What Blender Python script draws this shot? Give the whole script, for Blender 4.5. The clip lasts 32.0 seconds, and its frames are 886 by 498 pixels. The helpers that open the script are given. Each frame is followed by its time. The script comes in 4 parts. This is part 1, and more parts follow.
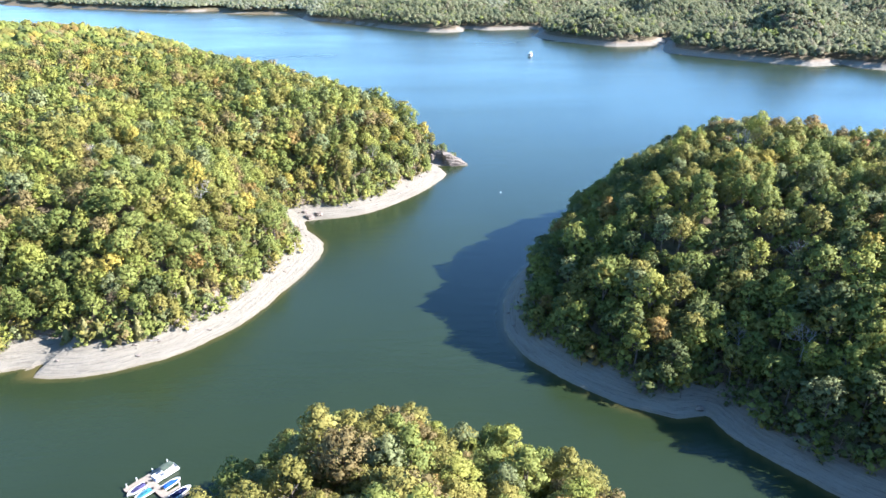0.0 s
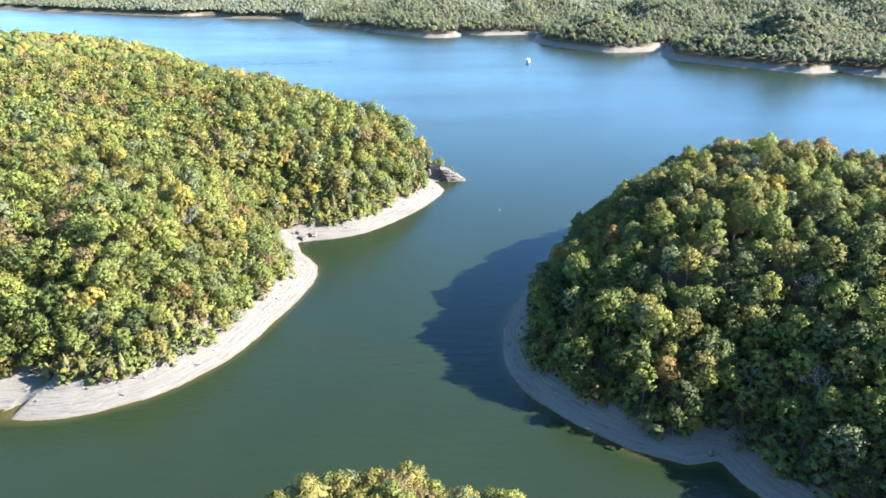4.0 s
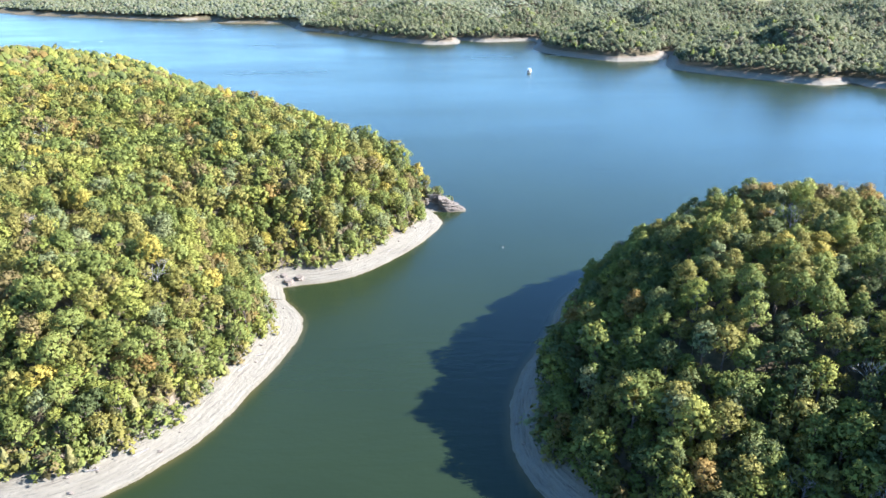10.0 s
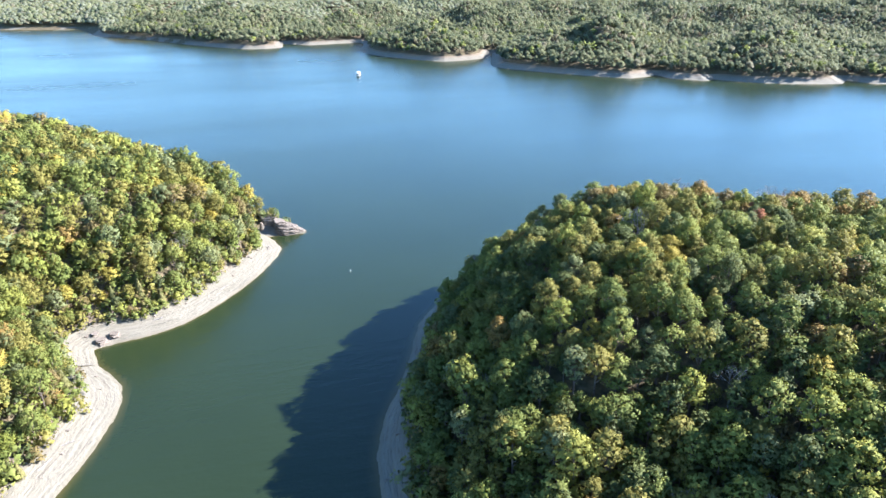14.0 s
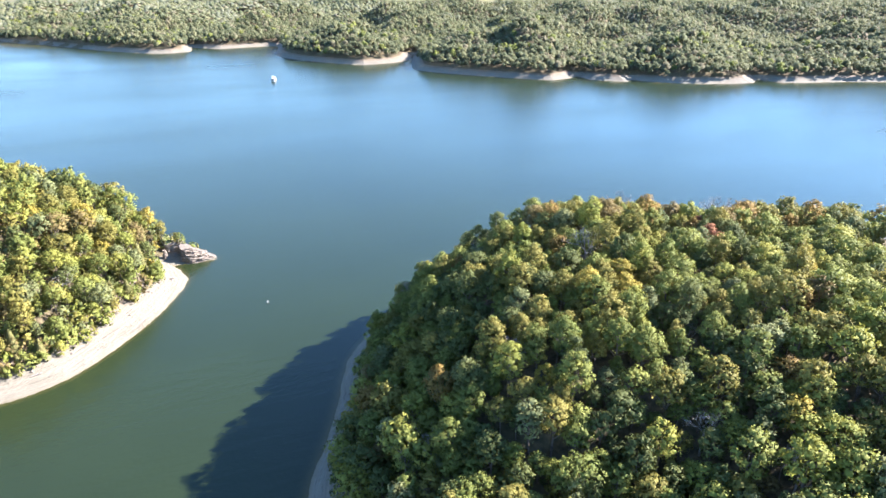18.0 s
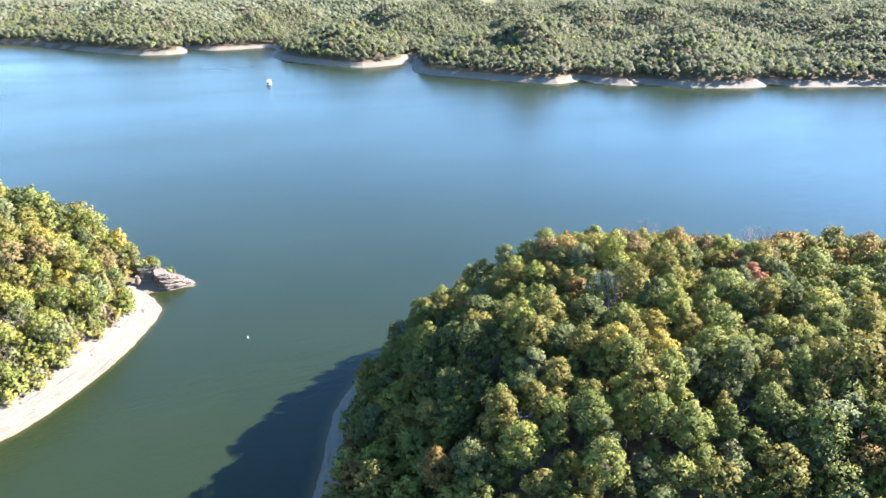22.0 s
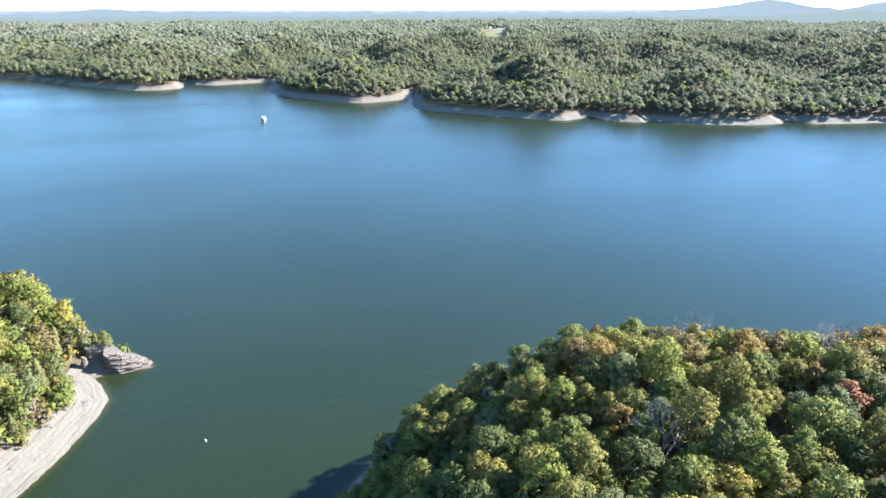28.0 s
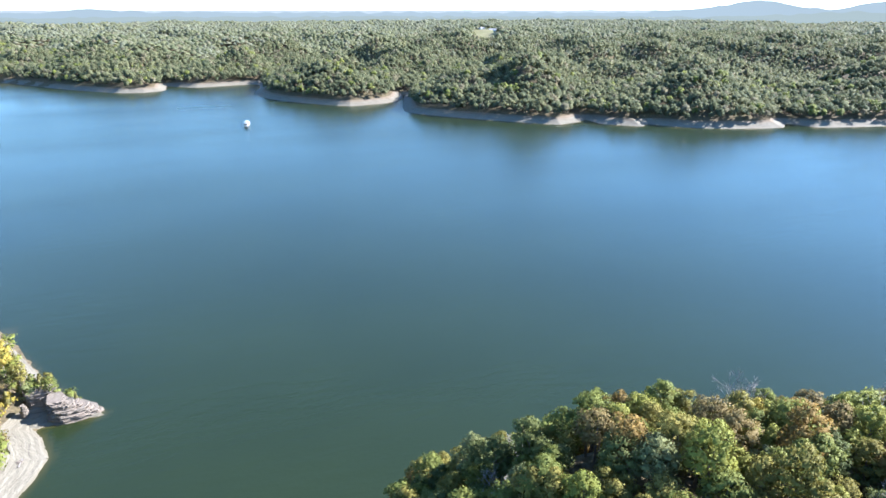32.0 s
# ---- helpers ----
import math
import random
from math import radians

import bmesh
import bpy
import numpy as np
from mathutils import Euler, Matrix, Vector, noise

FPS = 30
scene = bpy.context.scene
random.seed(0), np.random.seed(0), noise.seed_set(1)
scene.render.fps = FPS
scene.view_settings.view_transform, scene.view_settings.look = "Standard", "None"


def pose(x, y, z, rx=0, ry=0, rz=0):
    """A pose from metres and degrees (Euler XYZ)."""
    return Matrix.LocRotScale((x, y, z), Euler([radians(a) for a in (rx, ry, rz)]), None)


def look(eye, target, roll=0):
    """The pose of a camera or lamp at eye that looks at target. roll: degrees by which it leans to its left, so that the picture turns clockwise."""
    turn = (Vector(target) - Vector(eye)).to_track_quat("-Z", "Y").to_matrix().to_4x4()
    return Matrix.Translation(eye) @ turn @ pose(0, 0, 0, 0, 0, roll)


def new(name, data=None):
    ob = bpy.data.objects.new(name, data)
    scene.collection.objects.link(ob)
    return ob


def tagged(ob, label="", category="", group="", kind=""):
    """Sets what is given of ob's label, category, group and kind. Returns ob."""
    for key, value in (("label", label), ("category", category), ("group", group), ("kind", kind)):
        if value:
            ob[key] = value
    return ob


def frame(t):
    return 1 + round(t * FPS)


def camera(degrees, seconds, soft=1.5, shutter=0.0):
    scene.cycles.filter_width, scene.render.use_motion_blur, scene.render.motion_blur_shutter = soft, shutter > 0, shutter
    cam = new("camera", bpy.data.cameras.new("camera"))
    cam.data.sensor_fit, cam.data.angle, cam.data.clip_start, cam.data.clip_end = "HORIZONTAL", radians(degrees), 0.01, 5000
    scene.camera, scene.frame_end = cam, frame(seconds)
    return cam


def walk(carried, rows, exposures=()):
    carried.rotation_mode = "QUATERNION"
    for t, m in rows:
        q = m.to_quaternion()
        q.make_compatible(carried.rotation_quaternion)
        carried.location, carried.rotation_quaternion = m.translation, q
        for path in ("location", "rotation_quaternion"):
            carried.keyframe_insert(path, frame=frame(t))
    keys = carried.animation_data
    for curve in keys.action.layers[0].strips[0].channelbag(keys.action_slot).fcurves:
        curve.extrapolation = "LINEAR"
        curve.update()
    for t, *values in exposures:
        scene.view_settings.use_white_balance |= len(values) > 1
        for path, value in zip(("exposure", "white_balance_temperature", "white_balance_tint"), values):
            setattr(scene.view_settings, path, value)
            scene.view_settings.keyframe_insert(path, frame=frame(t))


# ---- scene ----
cam = camera(68.8, 32.0)
PATH = [
    (0, 0.35, 0.08, 122.70, 66.648, 0.460, -0.814),
    (0.5, 0.34, 0.10, 123.35, 66.667, 0.440, -0.828),
    (1, 0.29, 0.55, 124.10, 66.651, 0.479, -0.863),
    (1.5, 0.25, 1.53, 124.89, 66.677, 0.435, -0.892),
    (2, 0.24, 3.07, 125.71, 66.707, 0.447, -0.920),
    (2.5, 0.26, 5.11, 126.50, 66.720, 0.476, -0.952),
    (3, 0.31, 7.42, 127.22, 66.740, 0.482, -0.963),
    (3.5, 0.37, 9.92, 127.89, 66.767, 0.487, -1.019),
    (5.5, 0.78, 21.28, 130.41, 66.849, 0.487, -1.110),
    (6, 0.80, 24.22, 131.13, 66.860, 0.491, -1.127),
    (6.5, 0.80, 27.20, 131.83, 66.860, 0.471, -1.153),
    (7, 0.78, 30.22, 132.50, 66.862, 0.481, -1.176),
    (7.5, 0.79, 33.19, 133.17, 66.879, 0.397, -1.188),
    (8, 0.84, 36.12, 133.89, 66.891, 0.413, -1.190),
    (8.5, 0.92, 39.02, 134.64, 66.876, 0.385, -1.204),
    (9, 1.02, 41.88, 135.38, 66.884, 0.396, -1.206),
    (9.5, 1.15, 44.70, 136.06, 66.896, 0.418, -1.220),
    (10, 1.32, 47.48, 136.61, 66.894, 0.433, -1.197),
    (10.5, 1.52, 50.28, 136.99, 66.889, 0.376, -1.177),
    (11, 1.74, 53.19, 137.19, 66.901, 0.464, -1.189),
    (11.5, 1.97, 56.27, 137.21, 66.886, 0.495, -1.151),
    (12, 2.23, 59.51, 137.13, 66.880, 0.443, -1.192),
    (12.5, 2.58, 62.85, 137.06, 66.900, 0.507, -2.873),
    (13, 3.04, 66.18, 137.11, 66.836, 0.481, -6.808),
    (13.5, 3.64, 69.42, 137.33, 66.839, 0.519, -11.253),
    (14, 4.31, 72.60, 137.56, 66.809, 0.360, -15.926),
    (14.5, 5.01, 75.80, 137.69, 66.781, 0.358, -20.633),
    (16.5, 8.13, 89.12, 136.33, 66.875, 0.082, -22.830),
    (17, 9.45, 92.52, 136.12, 66.903, -0.023, -22.886),
    (17.5, 10.94, 95.96, 135.95, 66.922, -0.004, -22.864),
    (18, 12.55, 99.49, 135.80, 66.945, 0.028, -22.863),
    (18.5, 14.14, 103.10, 135.65, 66.955, -0.075, -22.874),
    (19, 15.71, 106.76, 135.52, 66.948, -0.010, -22.844),
    (19.5, 17.27, 110.43, 135.42, 66.992, -0.003, -22.823),
    (20, 18.83, 114.11, 135.35, 66.984, -0.044, -22.827),
    (20.5, 20.41, 117.78, 135.30, 66.980, -0.062, -22.836),
    (21, 22.02, 121.42, 135.26, 67.001, -0.060, -22.816),
    (21.5, 23.66, 125.03, 135.25, 66.994, -0.025, -22.792),
    (22, 25.31, 128.60, 135.28, 66.985, -0.040, -22.762),
    (22.5, 26.95, 132.14, 135.36, 67.011, -0.042, -22.738),
    (23, 28.58, 135.65, 135.48, 67.112, -0.033, -22.723),
    (23.5, 30.21, 139.09, 135.62, 69.622, -0.011, -22.661),
    (24, 31.83, 142.54, 135.69, 71.321, -0.032, -22.645),
    (24.5, 33.45, 146.04, 135.69, 71.638, 0.005, -22.609),
    (26.5, 39.73, 160.84, 135.20, 69.576, 0.033, -22.561),
    (27, 41.34, 164.46, 135.17, 69.604, 0.056, -22.542),
    (27.5, 42.94, 168.09, 135.12, 69.578, 0.066, -22.524),
    (28, 44.53, 171.73, 135.06, 69.601, 0.060, -22.520),
    (28.5, 46.12, 175.38, 134.99, 69.646, 0.038, -22.495),
    (29, 47.70, 179.05, 134.92, 69.634, 0.109, -22.464),
    (29.5, 49.27, 182.72, 134.84, 69.646, 0.065, -22.448),
    (30, 50.85, 186.39, 134.77, 69.636, 0.100, -22.459),
    (30.5, 52.42, 190.06, 134.69, 69.667, 0.106, -22.408),
    (31, 54.00, 193.74, 134.62, 69.682, 0.078, -22.472),
    (31.5, 55.57, 197.41, 134.54, 69.675, 0.071, -23.046),
    (32, 57.15, 201.08, 134.46, 69.635, 0.025, -23.300),
]
walk(cam, [(t, pose(x, y, z, 0, 0, yaw) @ pose(0, 0, 0, up, 0, 0) @ pose(0, 0, 0, 0, 0, -lean)) for t, x, y, z, up, lean, yaw in PATH], exposures=[(0.0, 2.56, 5650, 17), (12.0, 2.42, 5600, 15), (14.5, 2.54, 5700, 16), (17.0, 2.73, 6050, 20), (23.0, 2.68, 6000, 20), (24.0, 2.24, 5650, 15), (27.0, 2.34, 5600, 15), (32.0, 2.32, 5600, 15)])

# ---------------------------------------------------------------- light
SUN_EL, SUN_AZ = 32.0, 95.0  # degrees up; degrees clockwise from +y
world = bpy.data.worlds.new("world")
scene.world = world
world.use_nodes = True
sky = world.node_tree.nodes.new("ShaderNodeTexSky")
sky.sky_type, sky.sun_disc = "NISHITA", False
sky.sun_elevation, sky.sun_rotation = radians(SUN_EL), radians(SUN_AZ)
sky.altitude, sky.air_density, sky.dust_density, sky.ozone_density = 300, 1.0, 0.0, 5.0
back = world.node_tree.nodes["Background"]
clear_blue = world.node_tree.nodes.new("ShaderNodeMix")
clear_blue.data_type, clear_blue.blend_type = "RGBA", "MULTIPLY"
clear_blue.inputs[0].default_value, clear_blue.inputs[7].default_value = 1.0, (0.89, 1.015, 0.985, 1)
world.node_tree.links.new(sky.outputs[0], clear_blue.inputs[6])
world.node_tree.links.new(clear_blue.outputs[2], back.inputs[0])
back.inputs[1].default_value = 0.094
sun = new("sun", bpy.data.lights.new("sun", "SUN"))
sun.data.energy, sun.data.angle, sun.data.color = 5.0, radians(0.53), (1.0, 0.94, 0.85)
to_sun = Vector((math.sin(radians(SUN_AZ)) * math.cos(radians(SUN_EL)), math.cos(radians(SUN_AZ)) * math.cos(radians(SUN_EL)), math.sin(radians(SUN_EL))))
sun.matrix_world = look(to_sun * 600, (0, 0, 0))


# ---------------------------------------------------------------- materials
class Mat:
    """A node material with a Principled shader and short ways to wire it."""

    def __init__(self, name, rough=0.8, spec=0.3, metal=0.0):
        self.m = bpy.data.materials.new(name)
        self.m.use_nodes = True
        self.t = self.m.node_tree
        self.p = self.t.nodes["Principled BSDF"]
        self.p.inputs["Roughness"].default_value = rough
        self.p.inputs["Specular IOR Level"].default_value = spec
        self.p.inputs["Metallic"].default_value = metal

    def node(self, kind, **sets):
        n = self.t.nodes.new(kind)
        for k, v in sets.items():
            n.inputs[k].default_value = v
        return n

    def link(self, a, b):
        self.t.links.new(a, b)

    def place(self):
        return self.node("ShaderNodeNewGeometry").outputs["Position"]

    def noise(self, scale, detail=3.0, vector=None, rough=0.55, stretch=None):
        n = self.node("ShaderNodeTexNoise", Scale=scale, Detail=detail, Roughness=rough)
        v = vector or self.place()
        if stretch:
            q = self.node("ShaderNodeVectorMath")
            q.operation = "MULTIPLY"
            q.inputs[1].default_value = stretch
            self.link(v, q.inputs[0])
            v = q.outputs[0]
        self.link(v, n.inputs["Vector"])
        return n.outputs["Fac"]

    def ramp(self, fac, stops):
        n = self.node("ShaderNodeValToRGB")
        while len(n.color_ramp.elements) < len(stops):
            n.color_ramp.elements.new(0.5)
        for e, (at, c) in zip(n.color_ramp.elements, stops):
            e.position, e.color = at, (*c, 1)
        self.link(fac, n.inputs[0])
        return n.outputs[0]

    def mix(self, fac, a, b, mode="MIX"):
        n = self.node("ShaderNodeMix")
        n.data_type, n.blend_type = "RGBA", mode
        for v, slot in ((fac, 0), (a, 6), (b, 7)):
            if isinstance(v, (int, float)):
                n.inputs[slot].default_value = v
            elif isinstance(v, tuple):
                n.inputs[slot].default_value = (*v, 1)
            else:
                self.link(v, n.inputs[slot])
        return n.outputs[2]

    def math(self, op, a, b=0.0, clamp=False):
        n = self.node("ShaderNodeMath")
        n.operation, n.use_clamp = op, clamp
        for v, slot in ((a, 0), (b, 1)):
            if isinstance(v, (int, float)):
                n.inputs[slot].default_value = v
            else:
                self.link(v, n.inputs[slot])
        return n.outputs[0]

    def colour(self, c):
        if isinstance(c, tuple):
            self.p.inputs["Base Color"].default_value = (*c, 1)
        else:
            self.link(c, self.p.inputs["Base Color"])
        return self

    def bump(self, height, strength, distance):
        n = self.node("ShaderNodeBump", Strength=strength, Distance=distance)
        self.link(height, n.inputs["Height"])
        self.link(n.outputs[0], self.p.inputs["Normal"])
        return self


def plain(name, c, rough=0.6, vary=0.25, scale=3.0, metal=0.0, spec=0.3):
    """Paint, plastic or timber with a little mottling."""
    k = Mat(name, rough, spec, metal)
    dark = tuple(v * (1 - vary) for v in c)
    k.colour(k.ramp(k.noise(scale, 4), [(0.3, dark), (0.7, c)]))
    return k.m


def leaf(name, low, high, through_leaf=0.26):
    """Foliage: each spray, each tree and each drift of trees has its own tint; some light comes through."""
    k = Mat(name, 0.7, 0.12)
    isle = k.node("ShaderNodeNewGeometry").outputs["Random Per Island"]
    own = k.node("ShaderNodeObjectInfo").outputs["Random"]
    tint, alone = (k.node("ShaderNodeAttribute") for _ in range(2))
    tint.attribute_name, alone.attribute_name = "tint", "alone"
    patch = k.noise(0.035, 2)
    t = k.math("ADD", k.math("MULTIPLY", isle, 0.2), k.math("MULTIPLY", patch, 0.5))
    each = k.math("ADD", tint.outputs["Fac"], k.math("MULTIPLY", own, alone.outputs["Fac"]))
    t = k.math("ADD", t, k.math("MULTIPLY", each, 0.55))
    c = k.ramp(k.math("SUBTRACT", t, 0.18), [(0.02, low), (0.98, high)])
    k.colour(c)
    tr = k.node("ShaderNodeBsdfTranslucent")
    k.link(k.mix(0.5, c, high), tr.inputs[0])
    m = k.node("ShaderNodeMixShader")
    m.inputs[0].default_value = through_leaf
    k.link(k.p.outputs[0], m.inputs[1])
    k.link(tr.outputs[0], m.inputs[2])
    k.link(m.outputs[0], k.t.nodes["Material Output"].inputs[0])
    return k.m


LEAF = {
    "green": leaf("leaf_green", (0.098, 0.119, 0.027), (0.194, 0.204, 0.049)),
    "dark": leaf("leaf_dark_green", (0.057, 0.073, 0.025), (0.129, 0.141, 0.041)),
    "olive": leaf("leaf_olive", (0.124, 0.116, 0.026), (0.232, 0.2, 0.05)),
    "lime": leaf("leaf_yellow_green", (0.14, 0.16, 0.03), (0.255, 0.242, 0.052)),
    "silver": leaf("leaf_silver_green", (0.108, 0.124, 0.048), (0.188, 0.196, 0.08)),
    "yellow": leaf("leaf_yellow", (0.209, 0.173, 0.031), (0.334, 0.261, 0.05)),
    "orange": leaf("leaf_orange_brown", (0.15, 0.102, 0.028), (0.245, 0.162, 0.046)),
    "red": leaf("leaf_red", (0.2, 0.085, 0.04), (0.33, 0.15, 0.078)),
    "tan": leaf("leaf_tan", (0.122, 0.094, 0.036), (0.2, 0.152, 0.056)),
    "cedar": leaf("leaf_cedar", (0.108, 0.108, 0.037), (0.211, 0.186, 0.065)),
    # far foliage: distance haze is mixed into these five leaf colours
    "grey_green": leaf("leaf_hazed_grey_green", (0.137, 0.144, 0.071), (0.22, 0.223, 0.112), 0.5),
    "deep_green": leaf("leaf_hazed_deep_green", (0.095, 0.11, 0.055), (0.174, 0.186, 0.094), 0.5),
    "brown_green": leaf("leaf_hazed_brown_green", (0.157, 0.143, 0.084), (0.241, 0.218, 0.13), 0.45),
    "pale_green": leaf("leaf_hazed_pale_green", (0.166, 0.175, 0.107), (0.228, 0.238, 0.15), 0.5),
    "pale_olive": leaf("leaf_hazed_pale_olive", (0.179, 0.177, 0.11), (0.245, 0.238, 0.151), 0.5),
}
KINDS = list(LEAF)
BARK = plain("bark", (0.16, 0.125, 0.095), 0.9, 0.5, 1.5)
DEADWOOD = plain("bare_wood", (0.26, 0.235, 0.21), 0.9, 0.35, 1.2)


def beach_material():
    k = Mat("pale_limestone_beach", 0.9, 0.2)
    pos = k.place()
    strata = k.noise(1.0, 5, pos, 0.65, (0.07, 0.07, 2.2))
    seams = k.noise(1.0, 3, pos, 0.6, (0.11, 0.11, 7.0))
    grain = k.noise(0.9, 6, pos, 0.7)
    patch = k.noise(0.09, 3, pos)
    c = k.ramp(strata, [(0.3, (0.112, 0.097, 0.07)), (0.42, (0.147, 0.13, 0.096)), (0.55, (0.16, 0.142, 0.106)), (0.72, (0.178, 0.16, 0.121))])
    c = k.mix(k.ramp(seams, [(0.3, (0.75,) * 3), (0.44, (0, 0, 0))]), c, (0.07, 0.059, 0.046))
    c = k.mix(k.ramp(grain, [(0.32, (0.5,) * 3), (0.46, (0, 0, 0))]), c, (0.095, 0.08, 0.062))
    z = k.node("ShaderNodeSeparateXYZ")
    k.link(pos, z.inputs[0])
    soil = k.math("ADD", k.math("MULTIPLY", z.outputs[2], 0.55), k.math("MULTIPLY", patch, 1.0))
    c = k.mix(k.ramp(k.math("SUBTRACT", soil, 2.45), [(0.15, (0, 0, 0)), (0.9, (0.75,) * 3)]), c, (0.145, 0.105, 0.07))
    wet = k.math("SUBTRACT", 1.0, k.math("MULTIPLY", z.outputs[2], 2.6), True)
    c = k.mix(k.math("MULTIPLY", wet, 0.6), c, (0.15, 0.125, 0.075))
    k.colour(c)
    k.bump(k.math("ADD", k.math("MULTIPLY", strata, 1.5), k.math("ADD", seams, grain)), 0.7, 0.25)
    return k.m


def ground_material():
    k = Mat("forest_floor", 0.95, 0.1)
    pos = k.place()
    litter = k.noise(0.5, 5, pos)
    patch = k.noise(0.03, 4, pos)
    c = k.ramp(litter, [(0.3, (0.05, 0.042, 0.025)), (0.55, (0.11, 0.085, 0.05)), (0.75, (0.16, 0.125, 0.07))])
    c = k.mix(k.ramp(patch, [(0.5, (0, 0, 0)), (0.75, (0.5,) * 3)]), c, (0.07, 0.072, 0.03))
    k.colour(c)
    k.bump(litter, 0.8, 0.5)
    return k.m


def water_material():
    k = Mat("lake_water", 0.2, 0.38)
    k.p.inputs["IOR"].default_value = 1.33
    pos = k.place()
    a = k.node("ShaderNodeAttribute")
    a.attribute_name = "shallow"
    patch = k.noise(0.012, 3, pos)
    deep = k.ramp(patch, [(0.3, (0.012, 0.0196, 0.0076)), (0.7, (0.0146, 0.0232, 0.0088))])
    k.colour(k.mix(a.outputs["Fac"], deep, (0.06, 0.05, 0.017)))
    swell = k.noise(0.16, 2, pos, 0.5, (0.45, 1.3, 1.0))
    chop = k.noise(0.8, 3, pos, 0.6, (0.7, 1.2, 1.0))
    calm = k.noise(0.006, 3, pos)
    streak = k.noise(0.004, 4, pos, 0.6, (0.5, 1.6, 1.0))
    k.link(k.math("ADD", 0.12, k.math("MULTIPLY", streak, 0.23)), k.p.inputs["Roughness"])
    h = k.math("ADD", k.math("MULTIPLY", swell, 1.0), k.math("MULTIPLY", chop, 0.35))
    h = k.math("MULTIPLY", h, k.math("ADD", calm, 0.3))
    k.bump(h, 1.0, 0.16)
    return k.m


BEACH, GROUND, WATER = beach_material(), ground_material(), water_material()


# ---------------------------------------------------------------- plan: shores and heights
def spline(points, step, closed=True):
    """A smooth line through the plan's points, in pieces of about step metres."""
    p = np.array(points, float)
    n = len(p)
    out = []
    for i in range(n if closed else n - 1):
        a, b, c, d = (p[(i + k) % n] if closed else p[min(max(i + k, 0), n - 1)] for k in (-1, 0, 1, 2))
        m = max(1, int(np.hypot(*(c - b)) / step))
        for t in np.arange(m)[:, None] / m:
            ta = 0.5 * (c - a) * min(1, np.hypot(*(c - b)) / (np.hypot(*(c - a)) + 1e-6) * 2)
            tb = 0.5 * (d - b) * min(1, np.hypot(*(c - b)) / (np.hypot(*(d - b)) + 1e-6) * 2)
            out.append((2 * t**3 - 3 * t**2 + 1) * b + (t**3 - 2 * t**2 + t) * ta + (3 * t**2 - 2 * t**3) * c + (t**3 - t**2) * tb)
    return np.array(out).reshape(-1, 2)


SHORE = {
    "left": spline([(-146, 185), (-138, 188), (-136, 182), (-116, 182), (-92, 193), (-74, 214), (-62, 245), (-54, 274), (-55, 294), (-66, 311), (-70, 324), (-51, 329), (-36, 336), (-22, 351), (-9, 369), (1, 388), (8, 407),
                    (5, 419), (1, 427), (12, 428), (23, 427), (14, 437), (2, 458), (-26, 514), (-74, 574), (-160, 646), (-300, 800), (-440, 930), (-750, 1020), (-1000, 900), (-1000, 150), (-500, 120), (-300, 150), (-200, 178)], 8),
    "right": spline([(101, 124), (94, 132), (84, 147), (81, 156), (71, 155), (57, 162), (40, 178), (30, 192), (26, 209), (28, 230), (33, 247), (43, 266), (52, 286), (61, 307), (80, 329), (107, 345), (150, 341), (200, 323), (260, 306),
                     (340, 290), (440, 285), (600, 260), (800, 200), (800, -100), (400, -20), (220, 50), (140, 92)], 8),
    "near": spline([(-300, 20), (-160, 60), (-95, 95), (-64, 104), (-48, 128), (-27, 141), (2, 142), (26, 132), (46, 115), (58, 93), (81, 64), (125, 32), (300, -60), (300, -300), (-300, -300)], 10),
    "far": spline([(-4200, 5200), (-2800, 3800), (-1865, 3024), (-1440, 2677), (-1133, 2474), (-809, 2289), (-713, 2337), (-646, 2175), (-419, 2086), (-341, 1860), (-204, 1704), (-96, 1552), (0, 1450), (65, 1454), (75, 1530),
                   (120, 1487), (231, 1495), (206, 1351), (222, 1265), (282, 1171), (313, 1142), (394, 1164), (432, 1235), (370, 1061), (402, 999), (455, 934), (508, 881), (540, 889), (560, 903), (557, 866), (592, 831),
                   (610, 842), (628, 811), (677, 776), (745, 757), (773, 778), (780, 742), (871, 712), (1000, 650), (1400, 480), (2600, 100), (5200, -300), (5200, 5200)], 25),
}
PROFILE = {
    "left": ((-60, -14, 0, 6, 14, 20, 40, 65, 110, 200, 400, 900), (-14, -4, 0, 1.7, 4.4, 9.5, 27, 36, 43, 51, 60, 68)),
    "right": ((-60, -14, 0, 5, 11, 17, 30, 48, 65, 90, 120, 200, 300), (-14, -4, 0, 1.7, 4.4, 9, 19, 30.5, 39.5, 43.5, 46, 44, 41)),
    "near": ((-60, -14, 0, 8, 20, 42, 70, 120, 300), (-14, -4, 0, 3, 13, 29, 38, 43, 46)),
    "far": ((-80, -14, 0, 6, 12, 40, 100, 250, 600, 1500, 2600, 4000), (-14, -4, 0, 1.6, 4.0, 15, 29, 42, 52, 58, 59, 57)),
}


